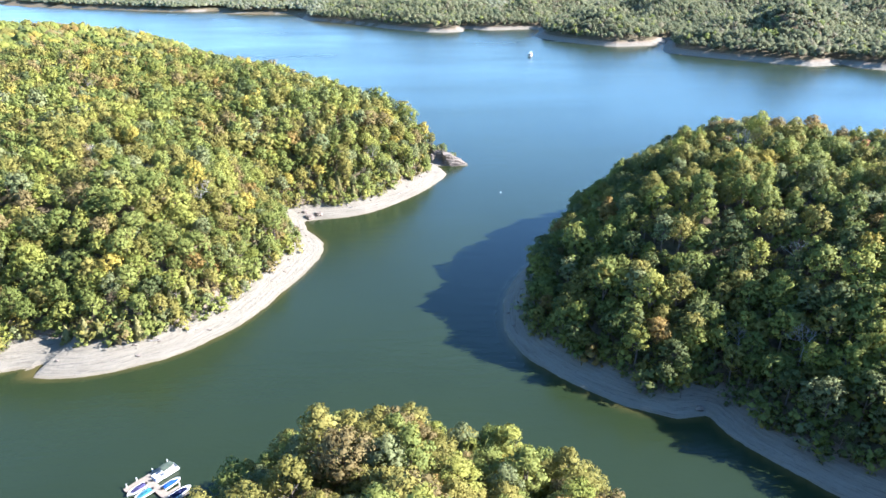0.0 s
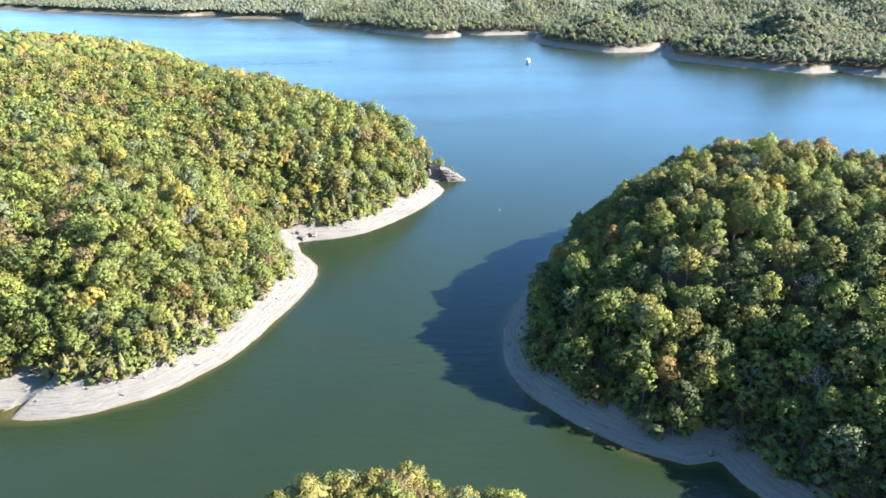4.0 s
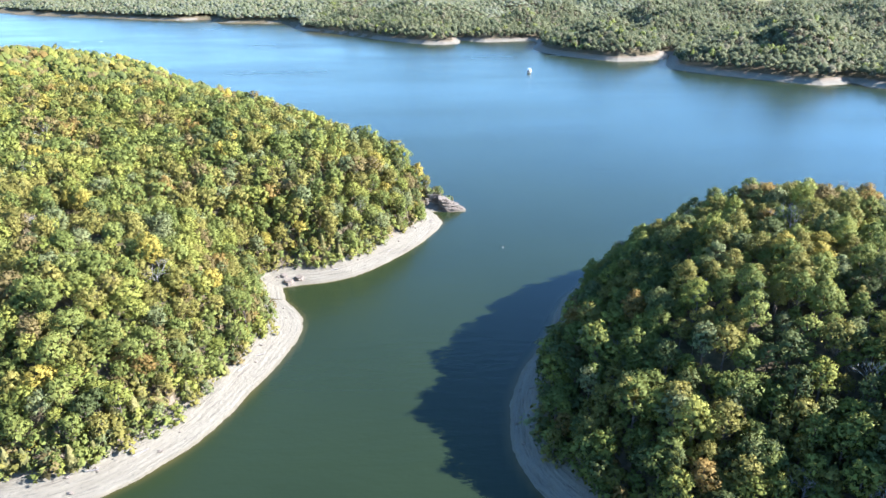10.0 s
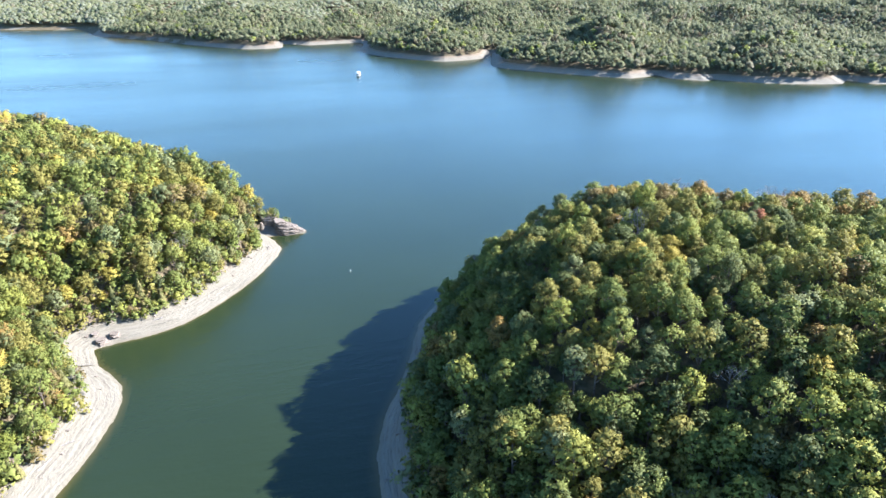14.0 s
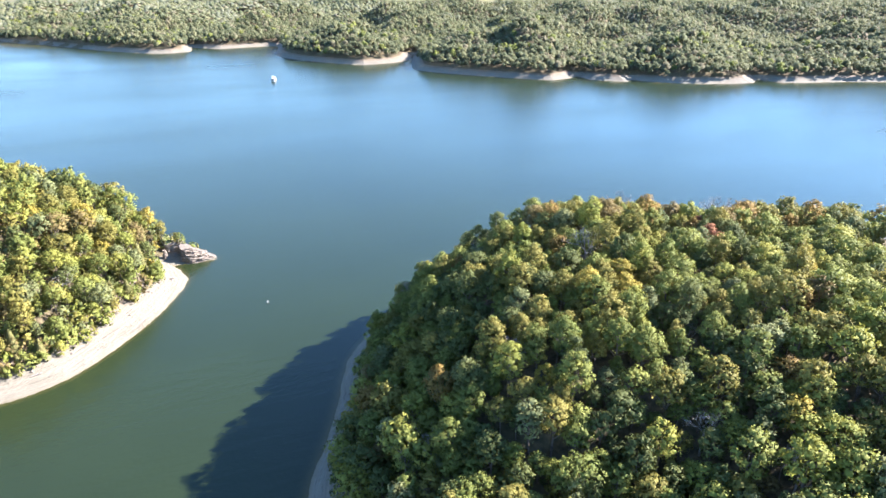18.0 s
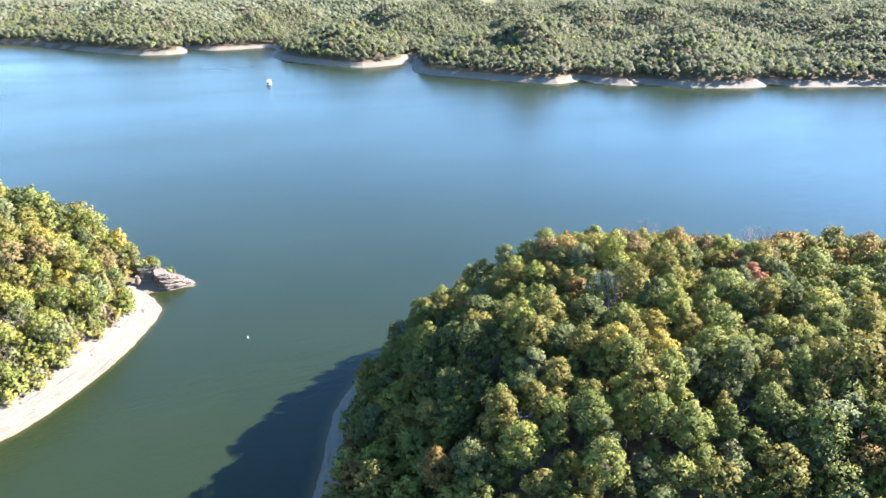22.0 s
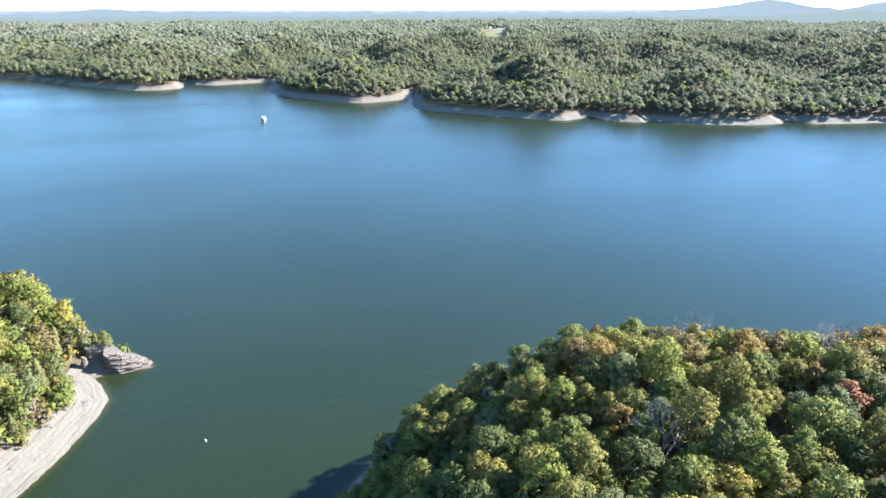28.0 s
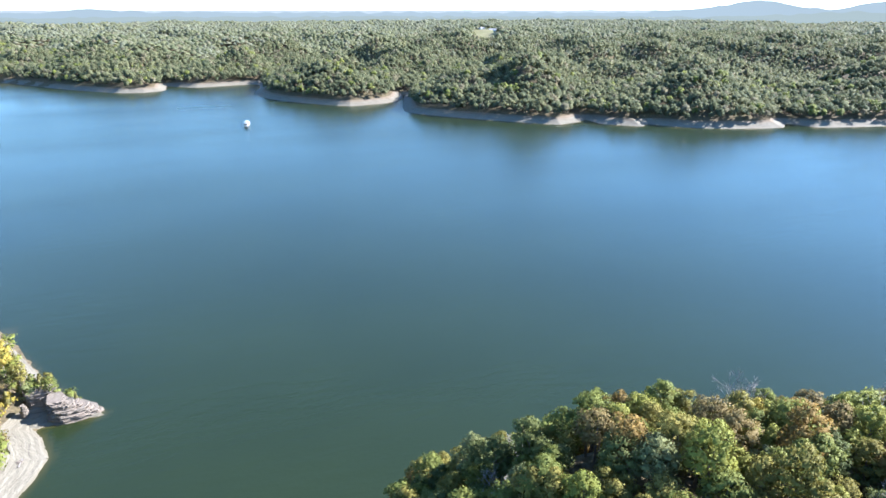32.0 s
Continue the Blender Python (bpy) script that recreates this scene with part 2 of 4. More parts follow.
def inside(name, x, y):
    """Metres inland from a shore (minus: out on the water)."""
    p = SHORE[name]
    a, b = p, np.roll(p, -1, 0)
    x, y = np.asarray(x, float).ravel(), np.asarray(y, float).ravel()
    out = np.empty(len(x))
    for s in range(0, len(x), 20000):
        px, py = x[s : s + 20000, None], y[s : s + 20000, None]
        dx, dy = b[:, 0] - a[:, 0], b[:, 1] - a[:, 1]
        t = np.clip(((px - a[:, 0]) * dx + (py - a[:, 1]) * dy) / (dx * dx + dy * dy + 1e-9), 0, 1)
        d = np.sqrt(((px - a[:, 0] - t * dx) ** 2 + (py - a[:, 1] - t * dy) ** 2).min(1))
        over = (a[:, 1] > py) != (b[:, 1] > py)
        cross = over & (px < dx * (py - a[:, 1]) / (dy + 1e-12) + a[:, 0])
        out[s : s + 20000] = np.where(cross.sum(1) % 2 == 1, d, -d)
    return out


def ripple(x, y, size, seed):
    """Smooth rolling noise, about -1 to 1, made of crossing waves."""
    r = np.random.RandomState(seed)
    out = 0
    for k in range(7):
        a, f, ph = r.uniform(0, 6.28), r.uniform(0.6, 1.7) / size * 6.28, r.uniform(0, 6.28)
        out = out + np.sin((x * np.cos(a) + y * np.sin(a)) * f + ph + 1.3 * np.sin((y * np.cos(a) - x * np.sin(a)) * f * 0.6 + ph))
    return out / 3.6


# far hilltops: x, y, spread, rise
HILLS = [(960, 2010, 140, 18)]
# hollows that run inland from the far coves
VALLEYS = [((75, 1530), (150, 1700), (330, 1960)), ((231, 1495), (330, 1590), (480, 1760), (700, 1920)), ((432, 1235), (560, 1340), (760, 1480), (1010, 1600)), ((560, 903), (690, 1010), (860, 1160)),
           ((773, 778), (890, 880), (1060, 990)), ((-341, 1860), (-230, 2010), (-120, 2200)), ((1010, 1600), (1250, 1760), (1600, 1850)), ((700, 1920), (900, 2150), (1000, 2400))]
FIELD = (938, 1925, 42, 95, 25.0)  # x, y, half-width, half-depth, degrees clockwise


def from_gully(x, y):
    """Metres from the bed of the small gully in the sunlit shore."""
    t = np.clip(((x + 137.5) * 9.0 + (y - 177) * 26.0) / (9.0**2 + 26.0**2), 0, 1)
    return np.hypot(x + 137.5 - 9.0 * t, y - 177 - 26.0 * t)


def heights(x, y):
    """Ground height and metres inland of the land that each place belongs to."""
    x, y = np.asarray(x, float).ravel(), np.asarray(y, float).ravel()
    best, deep = np.full(len(x), -14.0), np.full(len(x), -80.0)
    for name in SHORE:
        d = inside(name, x, y)
        if name == "far":
            d = np.where((y > 5100) | (x > 5100), 4000.0, d)
        # the headland's north flank is the steeper one
        rise = np.where(d > 12, 12 + (d - 12) * (0.88 + 0.64 * np.clip((y - 185) / 90, 0, 1)), d) if name == "right" else d
        h = np.interp(rise, *PROFILE[name])
        soft = np.clip((d - 14) / 60, 0, 1)
        if name == "far":
            h = h + np.clip((d - 18) / 110, 0, 1) * (11 * ripple(x, y, 420, 3) + 13 * ripple(x, y, 190, 4)) * (1 - 0.55 * np.clip((d - 350) / 800, 0, 1))
            cut = np.zeros(len(x))
            for run in VALLEYS:
                for (ax, ay), (bx, by) in zip(run, run[1:]):
                    t = np.clip(((x - ax) * (bx - ax) + (y - ay) * (by - ay)) / ((bx - ax) ** 2 + (by - ay) ** 2), 0, 1)
                    cut = np.maximum(cut, np.exp(-((x - ax - t * (bx - ax)) ** 2 + (y - ay - t * (by - ay)) ** 2) / 62**2))
            h = h - 0.62 * cut * np.clip(h - 3, 0, 40)
            for hx, hy, w, up in HILLS:
                h = h + up * np.exp(-((x - hx) ** 2 + (y - hy) ** 2) / w**2)
        else:
            if name == "left":
                h = h - 1.9 * np.exp(-((from_gully(x, y) / 1.7) ** 2))
                h = h - (4 * np.exp(-((x + 70) ** 2 + (y - 515) ** 2) / 50**2) + 5 * np.exp(-((x + 165) ** 2 + (y - 620) ** 2) / 90**2) - 9 * np.exp(-((x + 12) ** 2 + (y - 445) ** 2) / 21**2)) * np.clip((d - 8) / 10, 0, 1)
                h = h + 17 * np.exp(-((x + 340) ** 2 + (y - 620) ** 2) / 210**2)
            if name == "near":
                h = h + (11 * np.exp(-((x + 42) ** 2 + (y - 106) ** 2) / 15**2) - 16 * np.exp(-((x - 2) ** 2 + (y - 96) ** 2) / 20**2)) * soft
            if name == "right":
                h = h + 6 * np.exp(-((x - 102) ** 2 + (y - 168) ** 2) / 25**2) * soft
                h = h - (6 * np.exp(-((x - 68) ** 2 + (y - 289) ** 2) / 24**2) + 9 * np.exp(-((x - 109) ** 2 + (y - 318) ** 2) / 26**2) - 3.5 * np.exp(-((x - 160) ** 2 + (y - 282) ** 2) / 30**2) - 3 * np.exp(-((x - 128) ** 2 + (y - 284) ** 2) / 22**2) - 5 * np.exp(-((x - 128) ** 2 + (y - 304) ** 2) / 17**2) - 2 * np.exp(-((x - 158) ** 2 + (y - 300) ** 2) / 20**2)) * soft
            h = h + soft * (2.2 * ripple(x, y, 70, 5) + 1.0 * ripple(x, y, 31, 6))
        best, deep = np.maximum(best, h), np.maximum(deep, d)
    return best, deep


def mesh_of(name, verts, quads=None, tris=None, mats=(), quad_mat=None, tri_mat=None, smooth=False, **points):
    """A mesh from arrays of corners, four-sided and three-sided faces."""
    me = bpy.data.meshes.new(name)
    q = np.zeros((0, 4), int) if quads is None else quads
    t = np.zeros((0, 3), int) if tris is None else tris
    me.vertices.add(len(verts))
    me.vertices.foreach_set("co", np.asarray(verts, np.float32).ravel())
    me.loops.add(q.size + t.size)
    me.loops.foreach_set("vertex_index", np.concatenate([q.ravel(), t.ravel()]).astype(np.int32))
    me.polygons.add(len(q) + len(t))
    me.polygons.foreach_set("loop_start", np.concatenate([np.arange(len(q)) * 4, q.size + np.arange(len(t)) * 3]).astype(np.int32))
    for m in mats:
        me.materials.append(m)
    if quad_mat is not None or tri_mat is not None:
        a = np.zeros(len(q), int) if quad_mat is None else quad_mat
        b = np.zeros(len(t), int) if tri_mat is None else tri_mat
        me.polygons.foreach_set("material_index", np.concatenate([a, b]).astype(np.int32))
    me.polygons.foreach_set("use_smooth", np.full(len(q) + len(t), smooth))
    me.update(calc_edges=True)
    for key, values in points.items():
        kind = "FLOAT_VECTOR" if np.ndim(values) == 2 else "FLOAT"
        me.attributes.new(key, kind, "POINT").data.foreach_set("vector" if kind == "FLOAT_VECTOR" else "value", np.asarray(values, np.float32).ravel())
    return me


def part(name, bm, material, parent=None, label=""):
    """Links a bmesh as one object under a thing or a part."""
    me = bpy.data.meshes.new(name)
    bm.to_mesh(me)
    bm.free()
    me.materials.append(material)
    ob = new(name, me)
    ob.parent = parent
    return tagged(ob, label)


def grid_faces(nx, ny):
    i = np.arange(nx * ny).reshape(ny, nx)
    return np.stack([i[:-1, :-1], i[:-1, 1:], i[1:, 1:], i[1:, :-1]], -1).reshape(-1, 4)


def lines(*runs):
    """Grid lines from runs of (from, to, step)."""
    return np.unique(np.concatenate([np.arange(a, b, s) for a, b, s in runs]).round(2))


# ---------------------------------------------------------------- ground, water, beaches
gx = lines((-5200, -1200, 160), (-1200, -280, 40), (-280, 260, 4), (260, 960, 9), (960, 2000, 60), (2000, 5300, 110), (5300, 15000, 800))
gy = lines((-500, 20, 26), (20, 480, 4), (480, 700, 20), (700, 1600, 9), (1600, 2600, 40), (2600, 5300, 100), (5300, 15000, 800))
X, Y = np.meshgrid(gx, gy)
H, D = heights(X, Y)
H = np.where((D > -3) & (D < 18), H - 0.5, H)
H = np.where(from_gully(X.ravel(), Y.ravel()) < 6, H - 2.0, H)
ground = new("ground", mesh_of("ground", np.stack([X.ravel(), Y.ravel(), H], -1), grid_faces(len(gx), len(gy)), mats=[GROUND], smooth=True))
tagged(ground, "brown leaf-littered forest floor of the lake hills", "ground", kind="structure")

wx = lines((-5200, -1200, 400), (-1200, -160, 40), (-160, 250, 2.5), (250, 960, 14), (960, 5300, 300))
wy = lines((-400, -20, 30), (-20, 110, 5), (110, 500, 2.5), (500, 700, 20), (700, 1600, 14), (1600, 5300, 200))
X, Y = np.meshgrid(wx, wy)
D = np.max([inside(n, X, Y) for n in SHORE], 0)
me = mesh_of("water", np.stack([X.ravel(), Y.ravel(), np.zeros(X.size)], -1), grid_faces(len(wx), len(wy)), mats=[WATER], smooth=True)
me.attributes.new("shallow", "FLOAT", "POINT").data.foreach_set("value", (np.clip(1 + D / 4.0, 0, 1) ** 2 * 0.95).astype(np.float32))
tagged(new("water", me), "calm rippled lake water, green near, blue far", "water", kind="structure")


def beach(name, land, first, last, width, step, label):
    """A strip of bare ledged limestone along a stretch of shore."""
    p = SHORE[land]
    p = np.concatenate([p, p[:1]])
    s = np.concatenate([[0], np.cumsum(np.hypot(*np.diff(p, axis=0).T))])
    near = [s[np.argmin(np.hypot(*(p[:-1] - q).T))] for q in (first, last)]
    if near[1] <= near[0]:
        near[1] += s[-1]
    n = int((near[1] - near[0]) / step)
    at = np.linspace(near[0], near[1], n) % s[-1]
    line = np.stack([np.interp(at, s, p[:, k]) for k in (0, 1)], -1)
    for _ in range(3):
        line[1:-1] = (line[:-2] + 2 * line[1:-1] + line[2:]) / 4
    tan = np.gradient(line, axis=0)
    tan /= np.hypot(*tan.T)[:, None] + 1e-9
    nor = np.stack([tan[:, 1], -tan[:, 0]], -1)
    mid = line[n // 2] + nor[n // 2] * 3
    if inside(land, [mid[0]], [mid[1]])[0] < 0:
        nor = -nor
    w = np.arange(-3, width, 0.55)
    run = np.arange(n) * step
    jag = 0.5 * ripple(run, run * 0, 14, 21) + 0.35 * ripple(run, run * 0, 5, 22)
    off = w[None, :] + jag[:, None]
    x, y = (line[:, None, k] + nor[:, None, k] * off for k in (0, 1))
    d = np.clip(inside(land, x, y), -6, 60).reshape(x.shape)
    z = np.where(d > -1, heights(x, y)[0].reshape(x.shape), np.interp(d, *PROFILE[land])) if land == "left" else np.interp(d, *PROFILE[land])
    ledge = z + 0.22 * ripple(x, y, 23, 23) + 0.07 * ripple(x, y, 6, 27)
    tread = 0.55
    k = np.floor(ledge / tread)
    f = ledge / tread - k
    z = (k + np.clip((f - 0.55) / 0.45, 0, 1)) * tread * 0.42 + z * 0.58 + 0.05 * ripple(x, y, 2.9, 24) + 0.02 * ripple(x, y, 1.3, 25) + 0.05
    ob = new(name, mesh_of(name, np.stack([x.ravel(), y.ravel(), z.ravel()], -1), grid_faces(len(w), n), mats=[BEACH]))
    return tagged(ob, label, "beach", kind="structure")


beach("beach_west", "left", (-300, 150), (-66, 311), 17, 1.3, "bare pale limestone shore below the drawn-down lake line")
beach("beach_point", "left", (-66, 311), (8, 407), 20, 1.3, "sunlit pale limestone shore curving to the rocky point")
beach("beach_tip", "left", (8, 407), (14, 437), 9, 1.0, "pale rock shelf at the foot of the outcrop")
beach("beach_back", "left", (14, 437), (-160, 646), 4, 3.0, "pale rock shore on the far side of the headland")
beach("beach_east", "right", (220, 50), (150, 341), 14, 1.5, "shaded grey-tan limestone shore of the wooded headland")
beach("beach_south", "near", (-160, 60), (120, 30), 9, 2.0, "narrow pale shore under the near wooded hill")
beach("beach_north", "far", (-1440, 2677), (1400, 480), 18, 5.0, "pale tan shoreline below the woods across the lake")


# ---------------------------------------------------------------- trees
def ball(detail):
    """Corners and triangles of a round lump: 8 or 20 faces."""
    if detail == 0:
        v = np.array([(1, 0, 0), (-1, 0, 0), (0, 1, 0), (0, -1, 0), (0, 0, 1), (0, 0, -1)], float)
        f = [(0, 2, 4), (2, 1, 4), (1, 3, 4), (3, 0, 4), (2, 0, 5), (1, 2, 5), (3, 1, 5), (0, 3, 5)]
    else:
        g = (1 + 5**0.5) / 2
        v = np.array([(-1, g, 0), (1, g, 0), (-1, -g, 0), (1, -g, 0), (0, -1, g), (0, 1, g), (0, -1, -g), (0, 1, -g), (g, 0, -1), (g, 0, 1), (-g, 0, -1), (-g, 0, 1)], float)
        v /= np.linalg.norm(v[0])
        f = [(0, 11, 5), (0, 5, 1), (0, 1, 7), (0, 7, 10), (0, 10, 11), (1, 5, 9), (5, 11, 4), (11, 10, 2), (10, 7, 6), (7, 1, 8), (3, 9, 4), (3, 4, 2), (3, 2, 6), (3, 6, 8), (3, 8, 9), (4, 9, 5), (2, 4, 11), (6, 2, 10), (8, 6, 7), (9, 8, 1)]
    return v, np.array(f)


def clumps(rng, centre, normal, size, loose=0.65):
    """Three-cornered sprays of leaves, each with its own lean, stretch and shape."""
    n = len(centre)
    nor = normal + rng.normal(0, loose, (n, 3))
    nor /= np.linalg.norm(nor, axis=1)[:, None]
    u = np.cross(nor, rng.normal(0, 1, (n, 3)))
    u /= np.linalg.norm(u, axis=1)[:, None] + 1e-9
    v = np.cross(nor, u)
    s = size * rng.uniform(0.55, 1.4, (n, 1))
    k = rng.uniform(0.7, 1.3, (3, n, 1))
    tri = np.stack([centre + u * s * k[0], centre - u * s * 0.5 * k[1] + v * s * 0.87, centre - u * s * 0.5 - v * s * 0.87 * k[2]], 1)
    return tri.reshape(-1, 3), np.arange(3 * n).reshape(n, 3)


def unit(v):
    return v / (np.linalg.norm(v, axis=-1, keepdims=True) + 1e-9)


def crown(seed, lobes, flakes, size, wide=4.6, tall=5.4, mid=11.0, core=0.8, loose=0.65, lump=(1.15, 2.3), lift=0.0):
    """A broadleaf crown of billowing lobes: corners, triangles and rounded normals. About 17 m to its top."""
    rng = np.random.RandomState(seed)
    a = np.arange(lobes) * 2.39996 + rng.uniform(0, 6.28)
    h = np.clip(np.linspace(0.98, -0.7, lobes) + rng.normal(0, 0.08, lobes), -0.85, 1)
    r = np.sqrt(np.clip(1 - h * h, 0, 1)) * rng.uniform(0.55, 1.22, lobes)
    h = h * rng.uniform(0.86, 1.14, lobes)
    lop = rng.uniform(0.82, 1.18)
    c = np.stack([r * np.cos(a) * wide * 0.72 * lop, r * np.sin(a) * wide * 0.72 / lop, mid + h * tall * 0.72], -1)
    rad = rng.uniform(*lump, lobes) * (wide / 4.6) * (14 / lobes) ** 0.33
    out = unit((c - (0, 0, mid - 2.5)) / (wide, wide, tall))
    bv, bf = ball(0)
    V = [c[i] + bv * rad[i] * core * rng.uniform(0.66, 1.2, (len(bv), 1)) * (1, 1, 0.85) for i in range(lobes)]
    N = [unit(bv * 0.6 + out[i] * 0.6 + (0, 0, lift)) for i in range(lobes)]
    T = [bf + i * len(bv) for i in range(lobes)]
    pick = rng.randint(0, lobes, flakes)
    d = rng.normal(0, 1, (flakes, 3))
    d[:, 2] += 0.3
    d = unit(unit(d) + 0.5 * out[pick])
    at = c[pick] + d * rad[pick][:, None] * rng.uniform(0.72, 1.16, (flakes, 1)) * (1, 1, 0.9)
    v, t = clumps(rng, at, d, size, loose)
    n = unit(0.66 * d + 0.48 * out[pick] + (0, 0, lift) + rng.normal(0, 0.2, (flakes, 3)))
    return np.concatenate([*V, v]), np.concatenate([*T, t + lobes * len(bv)]), np.concatenate([*N, np.repeat(n, 3, 0)])


def dome(seed, sides, skirt, wide=6.0, tall=4.2, top=15.5):
    """A distant crown: a knobbly cap, with or without a skirt below it."""
    rng = np.random.RandomState(seed)
    q = np.arange(sides) * 6.283 / sides
    rows = [np.array([(rng.uniform(-1, 1), rng.uniform(-1, 1), top)])]
    for f, z in (((0.72, 0.55), (1.0, 1.5)) if skirt else ((1.12, 1.25),)):
        rows.append(np.stack([np.cos(q) * wide * f * rng.uniform(0.8, 1.15, sides), np.sin(q) * wide * f * rng.uniform(0.8, 1.15, sides), top - tall * z * rng.uniform(0.85, 1.15, sides)], -1))
    T = [(0, 1 + i, 1 + (i + 1) % sides) for i in range(sides)]
    if skirt:
        for i in range(sides):
            j = (i + 1) % sides
            T += [(1 + i, 1 + sides + i, 1 + sides + j), (1 + i, 1 + sides + j, 1 + j)]
    V = np.concatenate(rows)
    return V, np.array(T), unit(0.7 * unit((V - (0, 0, top - tall)) / (wide, wide, tall)) + (0, 0, 0.6) + rng.normal(0, 0.09, V.shape))


def cone_crown(seed, flakes, size, wide=2.3, top=11.0):
    """A cedar's pointed crown."""
    rng = np.random.RandomState(seed)
    z = 0.8 + (top - 0.8) * (1 - np.sqrt(rng.uniform(0, 1, flakes)))
    a = rng.uniform(0, 6.28, flakes)
    r = wide * (1 - (z / top) ** 1.4) ** 0.8 * rng.uniform(0.75, 1.12, flakes)
    at = np.stack([r * np.cos(a), r * np.sin(a), z], -1)
    d = np.stack([np.cos(a), np.sin(a), np.full(flakes, 0.6)], -1)
    v, q = clumps(rng, at, d, size)
    k = 7
    ring = [np.stack([wide * f * np.cos(np.arange(k) * 6.283 / k), wide * f * np.sin(np.arange(k) * 6.283 / k), np.full(k, zz * top)], -1) for f, zz in ((0.5, 0.06), (0.8, 0.2), (0.66, 0.5), (0.3, 0.8), (0.03, 0.98))]
    core = np.concatenate(ring)
    T = []
    for j in range(4):
        for i in range(k):
            p, q2 = j * k + i, j * k + (i + 1) % k
            T += [(p, q2, p + k), (q2, q2 + k, p + k)]
    n = unit(d + rng.normal(0, 0.3, d.shape))
    return np.concatenate([core, v]), np.concatenate([np.array(T), q + len(core)]), np.concatenate([unit(core * (1, 1, 0) + (0, 0, 0.5)), np.repeat(n, 3, 0)])


def limb_tube(V, T, a, b, ra, rb, sides=5):
    """Adds a tapered tube from a to b."""
    a, b = np.array(a, float), np.array(b, float)
    w = b - a
    w /= np.linalg.norm(w) + 1e-9
    u = np.cross(w, (0.31, 0.87, 0.38))
    u /= np.linalg.norm(u)
    v = np.cross(w, u)
    k = sum(len(p) for p in V)
    t = np.arange(sides) * 6.28319 / sides
    ring = np.cos(t)[:, None] * u + np.sin(t)[:, None] * v
    V.append(np.concatenate([a + ring * ra, b + ring * rb]))
    for i in range(sides):
        j = (i + 1) % sides
        T += [(k + i, k + j, k + sides + i), (k + j, k + sides + j, k + sides + i)]


def trunk_mesh(seed, top=11.5, limbs=7):
    rng = np.random.RandomState(seed)
    V, T = [], []
    limb_tube(V, T, (0, 0, -1.2), (0.1, 0.05, 5), 0.34, 0.24, 7)
    limb_tube(V, T, (0.1, 0.05, 5), (0.3, -0.2, top), 0.24, 0.1, 6)
    for i in range(limbs):
        a, z = i * 2.4 + rng.uniform(0, 1), rng.uniform(4.5, 9)
        limb_tube(V, T, (0.1, 0, z), (3.0 * math.cos(a), 3.0 * math.sin(a), z + rng.uniform(2, 4)), 0.13, 0.05, 4)
    return mesh_of("trunk", np.concatenate(V), None, np.array(T), [BARK])


def bare_mesh(seed, top=13.0):
    """A leafless grey tree's branches."""
    rng = np.random.RandomState(seed)
    V, T = [], []
    limb_tube(V, T, (0, 0, -1), (0.2, 0.1, top * 0.55), 0.3, 0.18, 6)

    def fork(p, way, size, r, depth):
        q = p + way * size
        limb_tube(V, T, p, q, r * 0.6, r * 0.35, 4)
        if depth:
            for _ in range(3):
                w = way + rng.normal(0, 0.5, 3) + (0, 0, 0.15)
                fork(q, w / np.linalg.norm(w), size * rng.uniform(0.6, 0.85), r * 0.66, depth - 1)

    for i in range(6):
        a = i * 1.05 + rng.uniform(0, 0.5)
        w = np.array([math.cos(a), math.sin(a), rng.uniform(0.8, 1.6)])
        fork(np.array([0.2, 0.1, top * (0.35 + 0.2 * i / 5)]), w / np.linalg.norm(w), 2.4, 0.13, 3)
    return mesh_of("branchwork", np.concatenate(V), None, np.array(T), [DEADWOOD])


def scatter(land, box, space, seed, clear):
    """Tree sites on one land: x, y, height of the ground, metres inland."""
    rng = np.random.RandomState(seed)
    x, y = np.meshgrid(np.arange(box[0], box[2], space), np.arange(box[1], box[3], space * 0.87))
    x = x + (np.arange(x.shape[0]) % 2)[:, None] * space / 2
    x = (x + rng.uniform(-0.36, 0.36, x.shape) * space).ravel()
    y = (y + rng.uniform(-0.36, 0.36, y.shape) * space).ravel()
    d = inside(land, x, y)
    if land == 'left':
        clear = np.where(y > 433, 2.6, np.where((y > 408) & (x > -45), clear - 2.5, np.where((y > 355) & (x > -45), clear + 0.2, clear - 0.8)))
    keep = d > clear + 1.6 * ripple(x, y, 26, seed + 1) + rng.uniform(-1, 1.2, len(x))
    for px, py in [one[1:3] for one in STAND] + BARE + BARE_WEST:
        keep &= np.hypot(x - px, y - py) > 3.4
    keep &= ~((x > -4) & (x < 24) & (y > 421) & (y < 437))
    x, y, d = x[keep], y[keep], d[keep]
    return x, y, heights(x, y)[0], d


STAND = [("red", 172, 249, 1.0), ("red", 178, 260, 0.9), ("orange", 204, 266, 1.05), ("orange", 196, 262, 0.95), ("tan", 186, 258, 1.0), ("yellow", 163, 281, 0.95), ("yellow", 133, 179, 0.85), ("tan", 166, 203, 1.1), ("lime", 124, 168, 1.2), ("lime", 132, 164, 1.1),
         ("yellow", 88, 213, 0.7), ("orange", 160, 268, 1.0), ("tan", 150, 280, 1.0), ("orange", 122, 262, 0.9), ("lime", 138, 269, 1.1), ("tan", 176, 272, 1.0), ("silver", 72, 226, 0.9), ("lime", 116, 276, 1.0)]
BARE_WEST = [(-213, 376), (-148, 281), (-98, 262), (-200, 388), (-176, 330), (-231, 352)]
